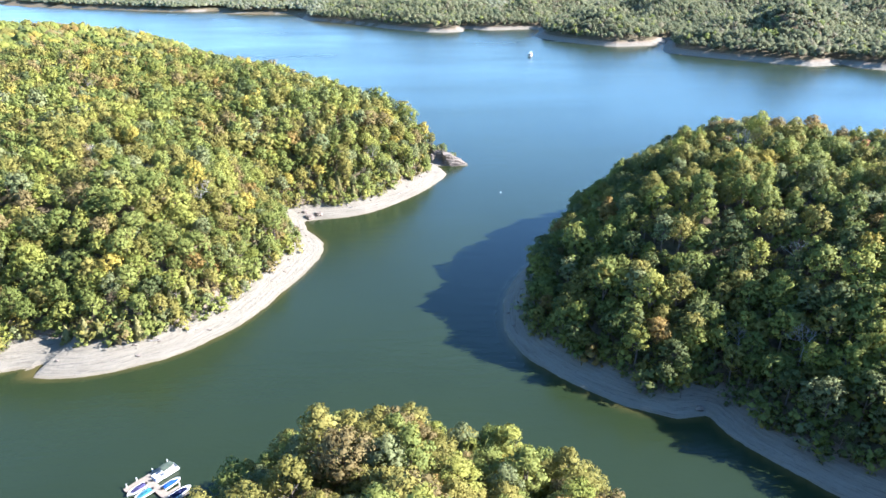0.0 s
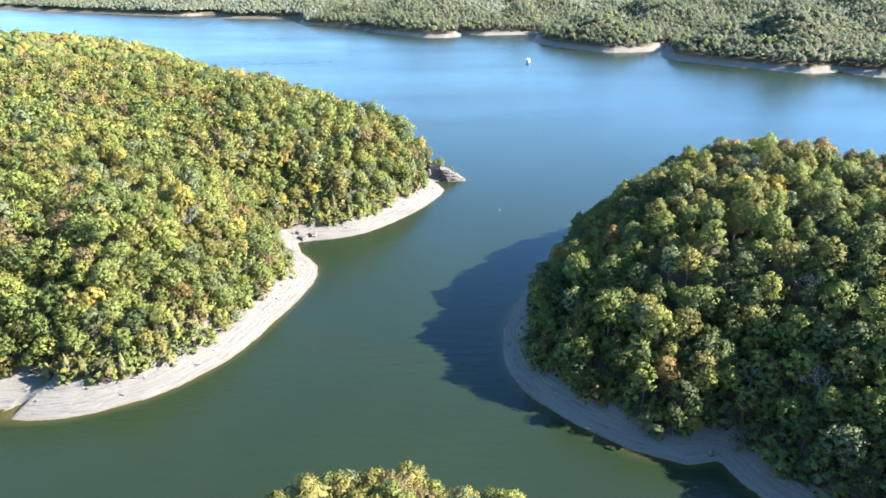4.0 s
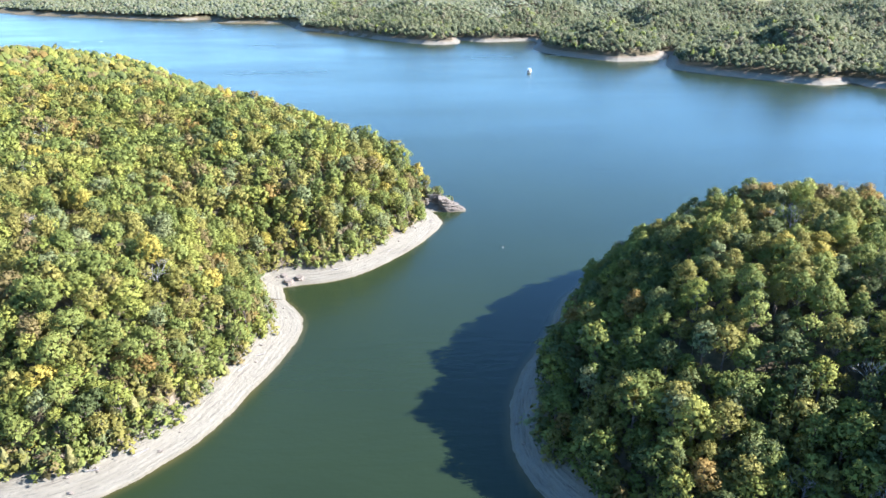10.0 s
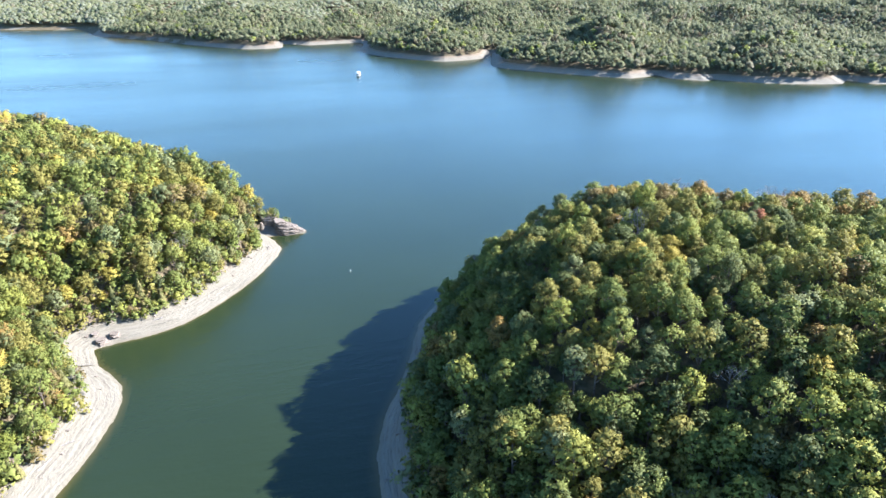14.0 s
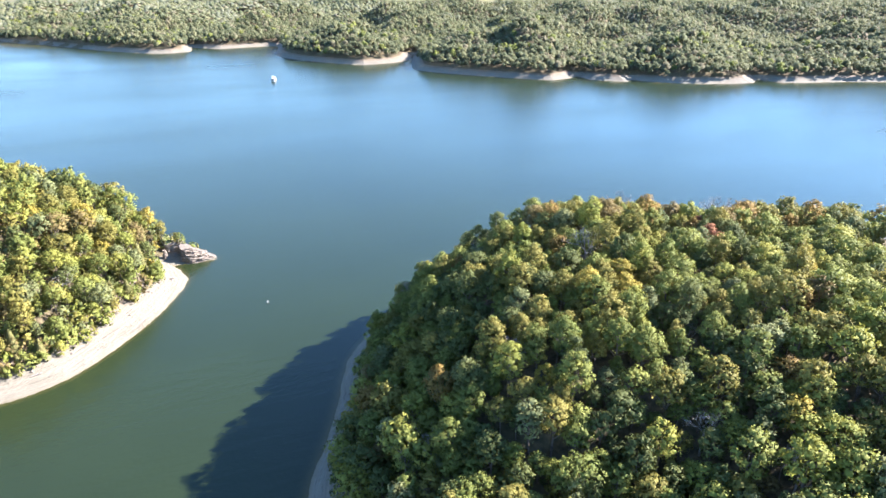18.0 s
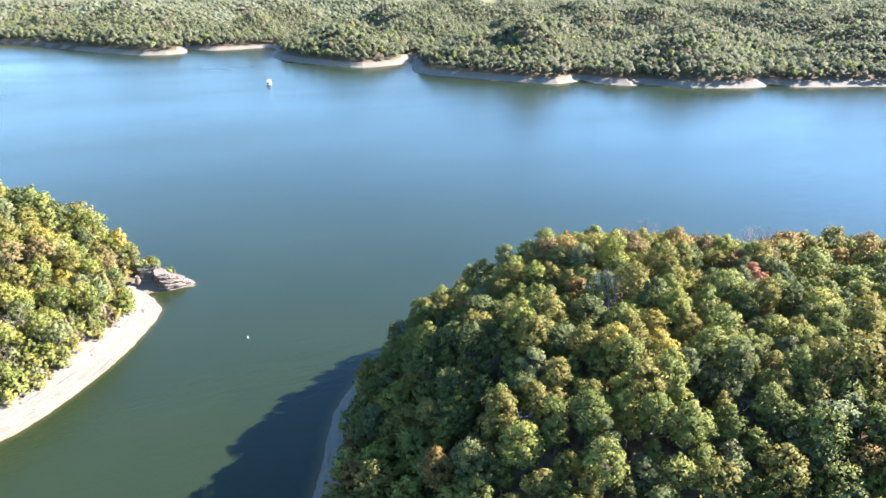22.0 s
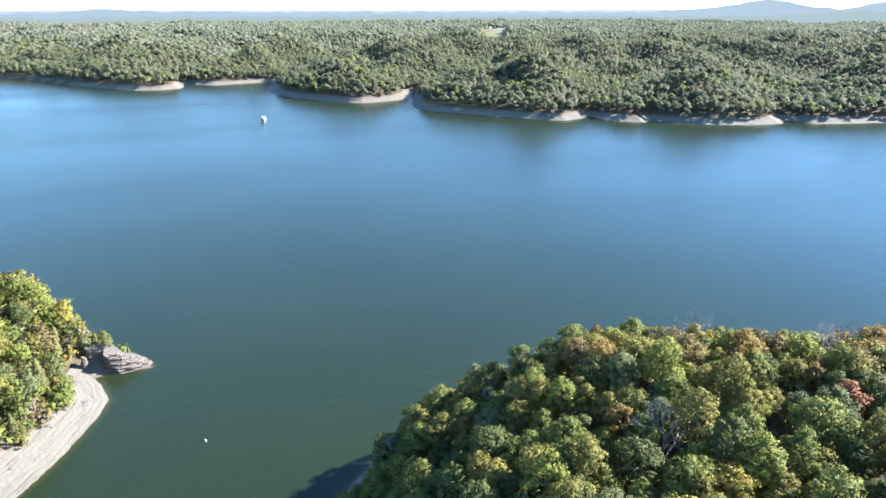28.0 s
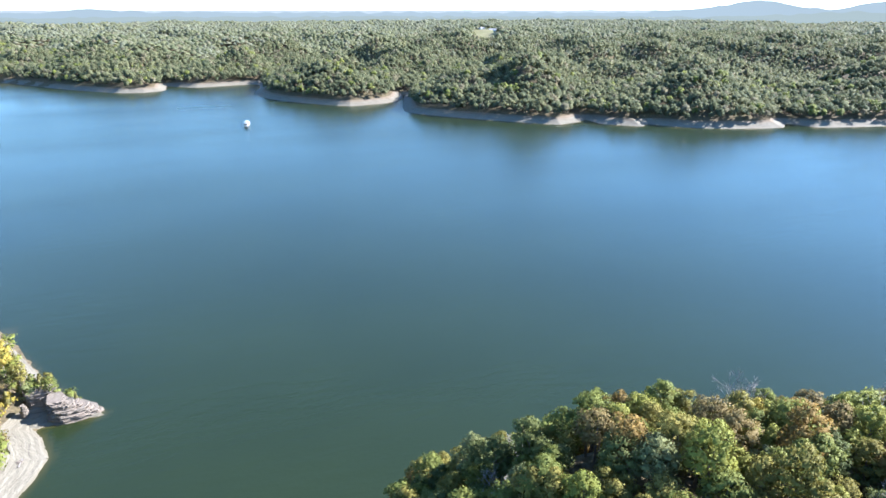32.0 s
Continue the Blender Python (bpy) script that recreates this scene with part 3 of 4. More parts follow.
BARE = [(166, 288), (202, 274), (163, 286), (196, 269), (126, 254), (188, 268)]


def in_sight(x, y):
    """The wide wedge of country that the flight looks over."""
    a = np.degrees(np.arctan2(x - 40, y - 150))
    return (a > -40) & (a < 60)


def kinds_for(x, y, d, shares, seed, edge=None):
    """A kind of foliage for each site; like kinds gather in drifts."""
    rng = np.random.RandomState(seed)
    u = rng.uniform(0, 1, len(x)) + 0.1 * ripple(x, y, 60, seed + 3)
    rank = np.argsort(np.argsort(u)) / max(1, len(u))
    names, sizes = list(shares), np.cumsum(list(shares.values()))
    out = np.array([KINDS.index(names[i]) for i in np.searchsorted(sizes / sizes[-1], rank, side="right").clip(0, len(names) - 1)])
    if edge:
        swap = (d < edge) & (rng.uniform(0, 1, len(x)) < 0.42)
        out[swap] = KINDS.index("cedar")
    return out


# templates: near, middle and far detail
FINE = [crown(600 + i, 32 + i % 5, 2400, 0.238, wide=4.0 + 0.4 * (i % 4), tall=5.2 + 0.6 * (i % 3), mid=10.4, core=0.6) for i in range(8)]
NEAR = [crown(100 + i, 25 + i % 5, 900, 0.332, wide=4.1 + 0.4 * (i % 4), tall=5.0 + 0.6 * (i % 3), core=0.58) for i in range(8)]
MIDDLE = [crown(200 + i, 14 + i % 4, 300, 0.51, wide=4.3 + 0.5 * (i % 3), tall=4.8 + 0.5 * (i % 4), core=0.62, loose=0.5) for i in range(9)]
FAR = [crown(300 + i, 7, 44, 0.75, wide=5.6, tall=4.2, core=0.95, loose=0.35, lift=0.45) for i in range(6)]
MASSED = [crown(380 + i, 4, 24, 0.95, wide=5.2, tall=4.0, mid=11.2, core=0.92, loose=0.35, lift=0.4) for i in range(7)]
LOW = [crown(350 + i, 6, 115, 0.47, wide=3.1, tall=3.2, mid=2.8, core=0.6) for i in range(4)]
CAP = [dome(400 + i, 6, True) for i in range(8)]
TINY = [dome(450 + i, 5, False) for i in range(6)]
CEDAR = [cone_crown(500 + i, 560, 0.38, 2.2 + 0.3 * i, 10 + i) for i in range(3)]
CEDAR_MIDDLE = [cone_crown(520 + i, 200, 0.6, 2.3 + 0.3 * i, 10 + i) for i in range(2)]


def forest(name, sets, label):
    """One joined wood of many trees: sets of (templates, x, y, z, size, kind)."""
    V, T, N, MT, TINT, at = [], [], [], [], [], 0
    for templates, x, y, z, size, kind, seed in sets:
        rng = np.random.RandomState(seed)
        which = rng.randint(0, len(templates), len(x))
        turn = rng.uniform(0, 6.283, len(x))
        tall = size * rng.uniform(0.86, 1.16, len(x))
        tint = rng.uniform(0, 1, len(x))
        for i, (v, t, n) in enumerate(templates):
            k = np.nonzero(which == i)[0]
            if not len(k):
                continue
            c, s = np.cos(turn[k])[:, None], np.sin(turn[k])[:, None]
            w = np.stack([(v[:, 0] * c - v[:, 1] * s) * size[k, None] + x[k, None], (v[:, 0] * s + v[:, 1] * c) * size[k, None] + y[k, None], v[:, 2] * tall[k, None] + z[k, None]], -1)
            m = np.stack([n[:, 0] * c - n[:, 1] * s, n[:, 0] * s + n[:, 1] * c, n[:, 2] + 0 * c], -1)
            V.append(w.reshape(-1, 3).astype(np.float32))
            N.append(m.reshape(-1, 3).astype(np.float32))
            T.append((t[None] + (at + np.arange(len(k))[:, None, None] * len(v))).reshape(-1, 3))
            MT.append(np.repeat(kind[k], len(t)))
            TINT.append(np.repeat(tint[k], len(v)))
            at += len(k) * len(v)
    me = mesh_of(name, np.concatenate(V), None, np.concatenate(T), list(LEAF.values()), None, np.concatenate(MT), True, custom_normal=np.concatenate(N), tint=np.concatenate(TINT))
    return tagged(new(name, me), label, "woods", kind="stuff")


def crown_mesh(template, kind="green"):
    v, t, n = template
    return mesh_of("crown", v, None, t, [LEAF[kind]], smooth=True, custom_normal=n, alone=np.ones(len(v)))


CROWN_MESH = [crown_mesh(c) for c in NEAR]
FINE_MESH = [crown_mesh(c) for c in FINE]
CEDAR_MESH = [crown_mesh(c, "cedar") for c in CEDAR]
TRUNK_MESH = [trunk_mesh(40 + i) for i in range(4)]
CEDAR_TRUNK = trunk_mesh(48, 9.0, 0)
BARE_MESH = [bare_mesh(60 + i) for i in range(3)]
CALLED = {
    "green": ("oak_tree", "full green broadleaf oak"), "dark": ("elm_tree", "dense dark green broadleaf tree"), "olive": ("hickory_tree", "olive-green hickory turning in autumn"), "lime": ("ash_tree", "yellow-green tree turning in autumn"),
    "yellow": ("birch_tree", "bright yellow autumn tree"), "orange": ("sumac_tree", "orange-brown autumn tree"), "red": ("maple_tree", "red autumn maple"), "tan": ("sycamore_tree", "tan, thinning autumn tree"), "cedar": ("cedar_tree", "dark pointed cedar"), "silver": ("cottonwood_tree", "pale silver-green broadleaf tree"),
}


def close_hill(x, y):
    """The two wooded tops that the flight passes closest."""
    return (y > 205 and 60 < x < 192) or (y > 60 and y < 150 and abs(x) < 75)


def tree(kind, x, y, z, size, seed, where):
    """One tree standing by itself: trunk and crown."""
    rng = random.Random(int(seed))
    name, look_of = CALLED[kind]
    if kind == "green" and rng.random() < 0.5:
        name, look_of = "beech_tree", "full green broadleaf beech"
    base = tagged(new(name), look_of + " " + where, "tree", "trees " + where)
    base.matrix_world = pose(x, y, z, 0, 0, rng.uniform(0, 360)) @ Matrix.Diagonal((size, size, size * rng.uniform(0.88, 1.15), 1))
    trunk = new("trunk", CEDAR_TRUNK if kind == "cedar" else rng.choice(TRUNK_MESH))
    leaves = new("crown", rng.choice(CEDAR_MESH if kind == "cedar" else FINE_MESH if close_hill(x, y) else CROWN_MESH))
    trunk.parent = leaves.parent = base
    if kind != "cedar":
        leaves.material_slots[0].link = "OBJECT"
        leaves.material_slots[0].material = LEAF[kind]


def bare_tree(x, y, z, size, seed, where):
    base = tagged(new("bare_tree"), "leafless grey tree " + where, "tree", "bare trees")
    base.matrix_world = pose(x, y, z, 0, 0, seed * 57) @ Matrix.Scale(size, 4)
    new("branchwork", BARE_MESH[seed % 3]).parent = base


def wood(land, box, space, seed, clear, shares, single, where, edge=None, bare=0.012, split=None, brush=None):
    """Plants one headland: single(x, y, d) picks the trees that stand as things, the rest are joined."""
    x, y, z, d = scatter(land, box, space, seed, clear)
    kind = kinds_for(x, y, d, shares, seed, edge)
    rng = np.random.RandomState(seed + 9)
    size = {"left": 0.86, "right": 0.86, "near": 1.0}[land] * rng.uniform(0.66, 1.24, len(x)) * np.interp(d, (0, 10, 16, 30), (0.82, 0.98, 1.04, 1.0) if land == "right" else (0.6, 0.78, 0.93, 1.0))
    if land == "left":
        size = size * np.where((x > -40) & (y > 405), 1.18, 1.0)
    if land == "right":
        # the crest has turned most
        turned = (y > 246) & (rng.uniform(0, 1, len(x)) < 0.17)
        kind[turned] = rng.choice([KINDS.index(k) for k in ("olive", "olive", "olive", "tan", "orange", "orange", "lime")], turned.sum())
    one = single(x, y, d)
    for i in np.nonzero(one)[0]:
        if rng.uniform() < bare:
            bare_tree(x[i], y[i], z[i], size[i] * 1.1, int(i), where)
        else:
            tree(KINDS[kind[i]], x[i], y[i], z[i], size[i], seed * 1000 + i, where)
    rest = ~one
    far_off = rest & split(x, y) if split else rest & False
    rest &= ~far_off
    ced = kind == KINDS.index("cedar")
    front = rest & (((land == "left") & (x > -175) & (y < 335)) | ((land == "right") & (x < 240) & (y > 170)))
    sets = []
    for templates, mask in ((NEAR, front & ~ced), (MIDDLE, rest & ~front & ~ced), (CEDAR_MIDDLE, rest & ced), (FAR, far_off)):
        if mask.any():
            sets.append((templates, x[mask], y[mask], z[mask], size[mask], kind[mask], seed + 20))
    ux, uy, uz, ud = scatter(land, box, 3.8, seed + 31, clear - 2.4)
    low = (ud < clear + 34) & brush(ux, uy)
    sets.append((LOW, ux[low], uy[low], uz[low] - 0.3, np.random.RandomState(seed + 32).uniform(0.5, 1.35, low.sum()), kinds_for(ux[low], uy[low], ud[low], shares, seed + 33), seed + 34))
    if sets:
        forest("woods", sets, "joined broadleaf wood in early autumn colour " + where)


MIX_WEST = {"dark": 7, "green": 36, "silver": 7, "tan": 5, "olive": 26, "orange": 1.2, "lime": 18, "yellow": 3.2}
MIX_EAST = {"dark": 24, "green": 36, "silver": 5, "tan": 1.6, "olive": 21, "orange": 1.2, "lime": 12, "yellow": 0.8}
MIX_NEAR = {"dark": 4, "green": 20, "silver": 5, "tan": 11, "olive": 34, "orange": 6, "lime": 22, "yellow": 3}
wood("near", (-190, -130, 190, 150), 6.0, 11, 6, MIX_NEAR, lambda x, y, d: (y > 52) & (abs(x) < 80), "on the near hill", None, split=lambda x, y: (y < 30) | (abs(x) > 95), brush=lambda x, y: (y > 70) & (abs(x) < 110))
wood("right", (20, 60, 245, 345), 5.7, 12, 10, MIX_EAST, lambda x, y, d: (x < 190) & (y > 122), "on the shaded headland", None, 0.02, brush=lambda x, y: (x < 120) & (y < 320) & (y > 110))
wood("left", (-560, 120, 30, 720), 5.9, 13, 13, MIX_WEST, lambda x, y, d: ((d < 22) & (x > -120) & (y < 446)) | ((x > -42) & (y > 345) & (y < 446)), "on the sunlit headland", 21, 0.008, lambda x, y: (y > 530) | (x < -280), lambda x, y: (x > -165) & (y < 450))


def open_land(x, y):
    """Whether a place lies in the cleared field or beside a far house."""
    a = radians(FIELD[4])
    u, v = (x - FIELD[0]) * math.cos(a) - (y - FIELD[1]) * math.sin(a), (x - FIELD[0]) * math.sin(a) + (y - FIELD[1]) * math.cos(a)
    v = np.where(v < 0, v * 0.68, v)
    out = (u / FIELD[2]) ** 2 + (v / FIELD[3]) ** 2 < 1.0 + 0.25 * ripple(x, y, 60, 44)
    for hx, hy in HOUSES:
        out |= np.hypot(x - hx, (y - hy + 14) / 2) < 12
    return out


HOUSES = [(968, 2022), (996, 2008), (944, 2034), (-363, 3100), (-237, 3080), (-222, 3095), (-140, 3120), (560, 2500)]
# painted haze grows with distance: farther rows take the greyer, paler leaf colours
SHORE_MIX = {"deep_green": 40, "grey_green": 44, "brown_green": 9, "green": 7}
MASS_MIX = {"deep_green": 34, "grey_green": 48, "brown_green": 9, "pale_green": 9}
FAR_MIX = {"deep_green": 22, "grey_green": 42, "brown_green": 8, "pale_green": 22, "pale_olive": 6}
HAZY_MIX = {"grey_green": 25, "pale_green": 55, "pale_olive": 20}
sets = []
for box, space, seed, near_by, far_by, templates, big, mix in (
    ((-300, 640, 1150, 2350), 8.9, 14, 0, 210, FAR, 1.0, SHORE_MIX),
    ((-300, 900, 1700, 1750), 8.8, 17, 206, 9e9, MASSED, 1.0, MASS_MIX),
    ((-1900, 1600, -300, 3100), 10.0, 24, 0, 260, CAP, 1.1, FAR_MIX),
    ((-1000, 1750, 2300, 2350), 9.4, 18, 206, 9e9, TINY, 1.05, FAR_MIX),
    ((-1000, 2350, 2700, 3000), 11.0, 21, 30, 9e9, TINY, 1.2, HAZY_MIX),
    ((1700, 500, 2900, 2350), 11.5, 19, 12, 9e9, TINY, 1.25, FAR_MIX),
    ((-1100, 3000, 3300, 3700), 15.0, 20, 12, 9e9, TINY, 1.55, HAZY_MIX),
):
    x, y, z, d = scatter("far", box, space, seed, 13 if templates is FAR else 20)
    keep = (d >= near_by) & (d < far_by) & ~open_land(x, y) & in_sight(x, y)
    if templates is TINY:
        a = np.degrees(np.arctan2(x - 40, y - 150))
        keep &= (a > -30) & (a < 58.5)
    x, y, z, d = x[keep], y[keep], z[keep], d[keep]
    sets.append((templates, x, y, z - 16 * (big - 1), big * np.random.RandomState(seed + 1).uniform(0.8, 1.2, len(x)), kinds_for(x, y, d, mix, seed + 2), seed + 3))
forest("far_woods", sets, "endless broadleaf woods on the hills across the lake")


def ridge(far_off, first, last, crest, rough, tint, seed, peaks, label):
    """One long line of hills on the horizon, round the view between two bearings; their pale haze is emitted."""
    k = Mat("haze_glow_hills", 0.95, 0.0)
    # black base plus even emission: haze put in as glow, no sunlight taken
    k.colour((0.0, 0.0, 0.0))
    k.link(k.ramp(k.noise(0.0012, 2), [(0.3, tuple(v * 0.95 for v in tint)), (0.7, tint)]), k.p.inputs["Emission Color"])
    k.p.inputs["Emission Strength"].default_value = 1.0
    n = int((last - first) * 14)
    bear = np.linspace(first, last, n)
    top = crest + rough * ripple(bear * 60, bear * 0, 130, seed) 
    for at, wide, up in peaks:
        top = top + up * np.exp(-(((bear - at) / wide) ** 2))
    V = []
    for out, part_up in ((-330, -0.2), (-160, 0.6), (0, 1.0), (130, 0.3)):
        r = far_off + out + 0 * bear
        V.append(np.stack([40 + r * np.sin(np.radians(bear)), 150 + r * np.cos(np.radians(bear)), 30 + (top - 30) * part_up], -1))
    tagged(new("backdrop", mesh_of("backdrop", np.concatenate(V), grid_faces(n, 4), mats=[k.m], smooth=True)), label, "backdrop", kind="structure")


ridge(4050, -30, 64, 93, 6, (0.102, 0.121, 0.112), 81, [(54, 5, 26)], "blue-green wooded backdrop ridge beyond the far woods, haze as flat glow")
ridge(4430, -32, 66, 113, 5, (0.108, 0.131, 0.136), 84, [(-3.4, 2.0, 24), (3, 4, 6), (43, 3, 16), (47.6, 2.9, 66), (58.5, 4.5, 100)], "pale blue backdrop hills along the horizon, haze as flat glow")
ridge(4800, -34, 68, 126, 2, (0.15, 0.17, 0.17), 87, [(-14, 4, 4)], "faint pale backdrop hills at the end of the view, haze as flat glow")


# ---------------------------------------------------------------- single trees that stand out
def stand(kind, x, y, size, seed, where):
    tree(kind, x, y, float(heights([x], [y])[0][0]), size, seed, where)


for n, (kind, x, y, size) in enumerate(STAND):
    stand(kind, x, y, size, 900 + n, "on the shaded headland")
stand("yellow", 74.6, 162.0, 0.5, 950, "by the ravine on the shaded shore")
for n, (x, y) in enumerate(BARE):
    bare_tree(x, y, float(heights([x], [y])[0][0]) + 1, 1.38, n, "on the shaded headland")
for n, (x, y) in enumerate(BARE_WEST):
    bare_tree(x, y, float(heights([x], [y])[0][0]) + 1, 1.2, n, "on the sunlit headland")


# ---------------------------------------------------------------- rock outcrop at the point
def rock_material():
    k = Mat("weathered_ledge_rock", 0.92, 0.15)
    pos = k.place()
    band = k.noise(1.0, 4, pos, 0.6, (0.12, 0.12, 2.2))
    grain = k.noise(1.6, 6, pos, 0.65)
    own = k.node("ShaderNodeObjectInfo").outputs["Random"]
    c = k.ramp(band, [(0.3, (0.135, 0.108, 0.08)), (0.5, (0.21, 0.175, 0.135)), (0.75, (0.27, 0.232, 0.182))])
    c = k.mix(k.math("MULTIPLY", own, 0.6), c, (0.19, 0.155, 0.125))
    c = k.mix(k.ramp(grain, [(0.38, (0.7,) * 3), (0.58, (0, 0, 0))]), c, (0.09, 0.075, 0.06))
    k.colour(c)
    k.bump(k.math("ADD", band, grain), 0.9, 0.3)
    return k.m


ROCK = rock_material()


def slab(parent, outline, z0, z1, seed, name="slab"):
    """One rock layer: an uneven outline with a worn upper edge."""
    rng = random.Random(seed)
    bm = bmesh.new()
    rings = []
    cx, cy = (sum(p[k] for p in outline) / len(outline) for k in (0, 1))
    jag = [rng.uniform(-0.32, 0.32) for _ in outline]
    for z, f, amp in ((z0, 0.985, 0.6), (z0 + (z1 - z0) * 0.25, 1.0, 1.1), (z0 + (z1 - z0) * 0.85, 0.998, 1.0), (z1, 0.985, 0.9)):
        ring = []
        for (x, y), j in zip(outline, jag):
            r = math.hypot(x - cx, y - cy) + 1e-6
            k = f + amp * j / r
            ring.append(bm.verts.new((cx + (x - cx) * k, cy + (y - cy) * k, z + rng.uniform(-0.07, 0.07))))
        rings.append(ring)
    n = len(outline)
    for a, b in zip(rings, rings[1:]):
        for i in range(n):
            bm.faces.new((a[i], a[(i + 1) % n], b[(i + 1) % n], b[i]))
    bm.faces.new(rings[-1])
    bm.faces.new(rings[0][::-1])
    return part(name, bm, ROCK, parent)


def outcrop():
    """Broken ledges with deep seams that step down to the east, and a hollow with a back wall to the west."""
    rng = random.Random(5)
    base = tagged(new("rock_outcrop"), "layered pale tan rock ledge running down into the lake", "rock")
    z, k = -0.8, 0
    while z < 7.3:
        seam = k % 2 == 1
        thick = rng.uniform(0.12, 0.24) if seam else rng.choice((0.22, 0.3, 0.38, 0.5, 0.66))
        back_in = rng.uniform(0.45, 0.95) if seam else rng.uniform(-0.3, 0.3)
        f = min(1.0, max(0.0, z + thick / 2) / 8.6)
        east, west = 23.6 - 14.2 * f**1.25 + rng.uniform(-0.9, 0.5) - back_in, 6.6 + rng.uniform(-0.5, 0.7) + back_in
        south, north = 426.0 + 2.8 * f**1.5 + rng.uniform(-0.5, 0.6) + back_in, 439.5 - 3.0 * f
        cx, hx = (east + west) / 2, max(1.2, (east - west) / 2)
        turn, pts = rng.uniform(0, 6.28), []
        for i in range(36):
            q = i / 36 * 6.2832
            c, n = math.cos(q), math.sin(q)
            u = math.copysign(abs(c) ** 0.7, c)
            # the ledge narrows to a blunt nose in the east
            nose = 1 - 0.62 * max(0.0, (u + 0.1) / 1.1) ** 1.4
            mid, half = (south + north) / 2 - 2.6 * max(0.0, u) ** 1.3, (north - south) / 2 * nose
            notch = 0.35 * math.sin(5 * q + turn) + 0.25 * math.sin(11 * q + 2 * turn)
            pts.append((cx + hx * u + 0.3 * notch, mid + half * math.copysign(abs(n) ** 0.7, n) + notch + rng.uniform(-0.18, 0.18)))
        slab(base, pts, z - 0.03, z + thick + 0.03, 60 + k)
        k += 1
        z += thick
    # the back wall of the hollow
    z = 0.2
    while z < 7.6:
        thick = rng.uniform(0.5, 1.1)
        w, d = 4.6 + rng.uniform(-0.3, 0.3), 3.4 + rng.uniform(-0.25, 0.25)
        pts = [(4.2 + w * math.copysign(abs(math.cos(i * 0.3927)) ** 0.5, math.cos(i * 0.3927)), 438.4 + 0.12 * z + d * math.copysign(abs(math.sin(i * 0.3927)) ** 0.5, math.sin(i * 0.3927)) + rng.uniform(-0.15, 0.15)) for i in range(16)]
        slab(base, pts, z - 0.03, z + thick + 0.02, 160 + k)
        k += 1
        z += thick
    return base


outcrop()


def pillar(x, y, z, tall, wide, seed, label):
    rng = random.Random(seed)
    base = tagged(new("rock_pillar"), label, "rock")
    up, k = z, 0
    while up < z + tall:
        t = rng.uniform(0.5, 0.9)
        r = wide * rng.uniform(0.8, 1.1) * (1 - 0.25 * (up - z) / tall)
        slab(base, [(x + r * math.cos(i * 0.785) * rng.uniform(0.85, 1.15), y + r * math.sin(i * 0.785) * rng.uniform(0.85, 1.15)) for i in range(8)], up, up + t + 0.04, seed + k)
        up, k = up + t, k + 1


pillar(-0.6, 432.5, 0.8, 5.6, 1.3, 80, "small stacked rock pillar beside the outcrop")
tree("cedar", 15.5, 433, 5.2, 0.3, 961, "on top of the rock outcrop")
pillar(-66.5, 327.5, 0.2, 1.7, 2.9, 110, "broken grey ledge rock at the head of the cove")
pillar(-62, 330.5, 0.8, 1.5, 2.4, 120, "broken grey ledge rock at the head of the cove")
pillar(-69.5, 331.5, 1.4, 1.8, 2.0, 126, "broken grey ledge rock at the head of the cove")


def boulder(x, y, size, seed, label):
    rng = np.random.RandomState(seed)
    v, f = ball(1)
    v = v * rng.uniform(0.75, 1.2, (len(v), 1)) * (size, size * rng.uniform(0.6, 0.9), size * rng.uniform(0.4, 0.65))
    ob = new("boulder", mesh_of("boulder", v, None, f, [ROCK]))
    ob.location = (x, y, float(heights([x], [y])[0][0]) + size * 0.12)
    tagged(ob, label, "boulder", "boulders on the shore")


def log(x, y, length, turn, seed):
    V, T = [], []
    limb_tube(V, T, (-length / 2, 0, 0), (length / 2, 0.15, 0.1), 0.22, 0.1, 7)
    for i in range(3):
        p = -length / 2 + length * (0.5 + 0.16 * i)
        limb_tube(V, T, (p, 0, 0.05), (p + 0.7, (-1) ** i * 1.0, 0.3 + 0.1 * i), 0.08, 0.03, 5)
    ob = new("driftwood_log", mesh_of("driftwood_log", np.concatenate(V), None, np.array(T), [DEADWOOD]))
    ob.matrix_world = pose(x, y, float(heights([x], [y])[0][0]) + 0.3, 0, 0, turn)
    tagged(ob, "bleached driftwood log stranded on the pale shore", "driftwood", "driftwood on the shore")


rng = random.Random(8)
line = SHORE["left"]
for n in range(46):
    i = rng.randrange(1, 60)
    (x0, y0), (x1, y1) = line[i], line[i + 1]
    nx, ny = y0 - y1, x1 - x0
    r = math.hypot(nx, ny)
    w = rng.uniform(3, 13)
    boulder(x0 + nx / r * w, y0 + ny / r * w, rng.choice((0.4, 0.5, 0.6, 0.8, 1.1)), n, "pale weathered boulder on the sunlit shore")
line = SHORE["right"]
for n in range(30):
    i = rng.randrange(1, 34)
    (x0, y0), (x1, y1) = line[i], line[i + 1]
    nx, ny = y1 - y0, x0 - x1
    r = math.hypot(nx, ny)
    w = rng.uniform(2, 10)
    sgn = 1 if inside("right", [x0 + nx / r * w], [y0 + ny / r * w])[0] > 0 else -1
    boulder(x0 + sgn * nx / r * w, y0 + sgn * ny / r * w, rng.choice((0.4, 0.5, 0.7, 0.9)), 100 + n, "grey boulder on the shaded shore")
boulder(79.5, 158.5, 1.7, 201, "dark boulder at the mouth of the shore ravine")
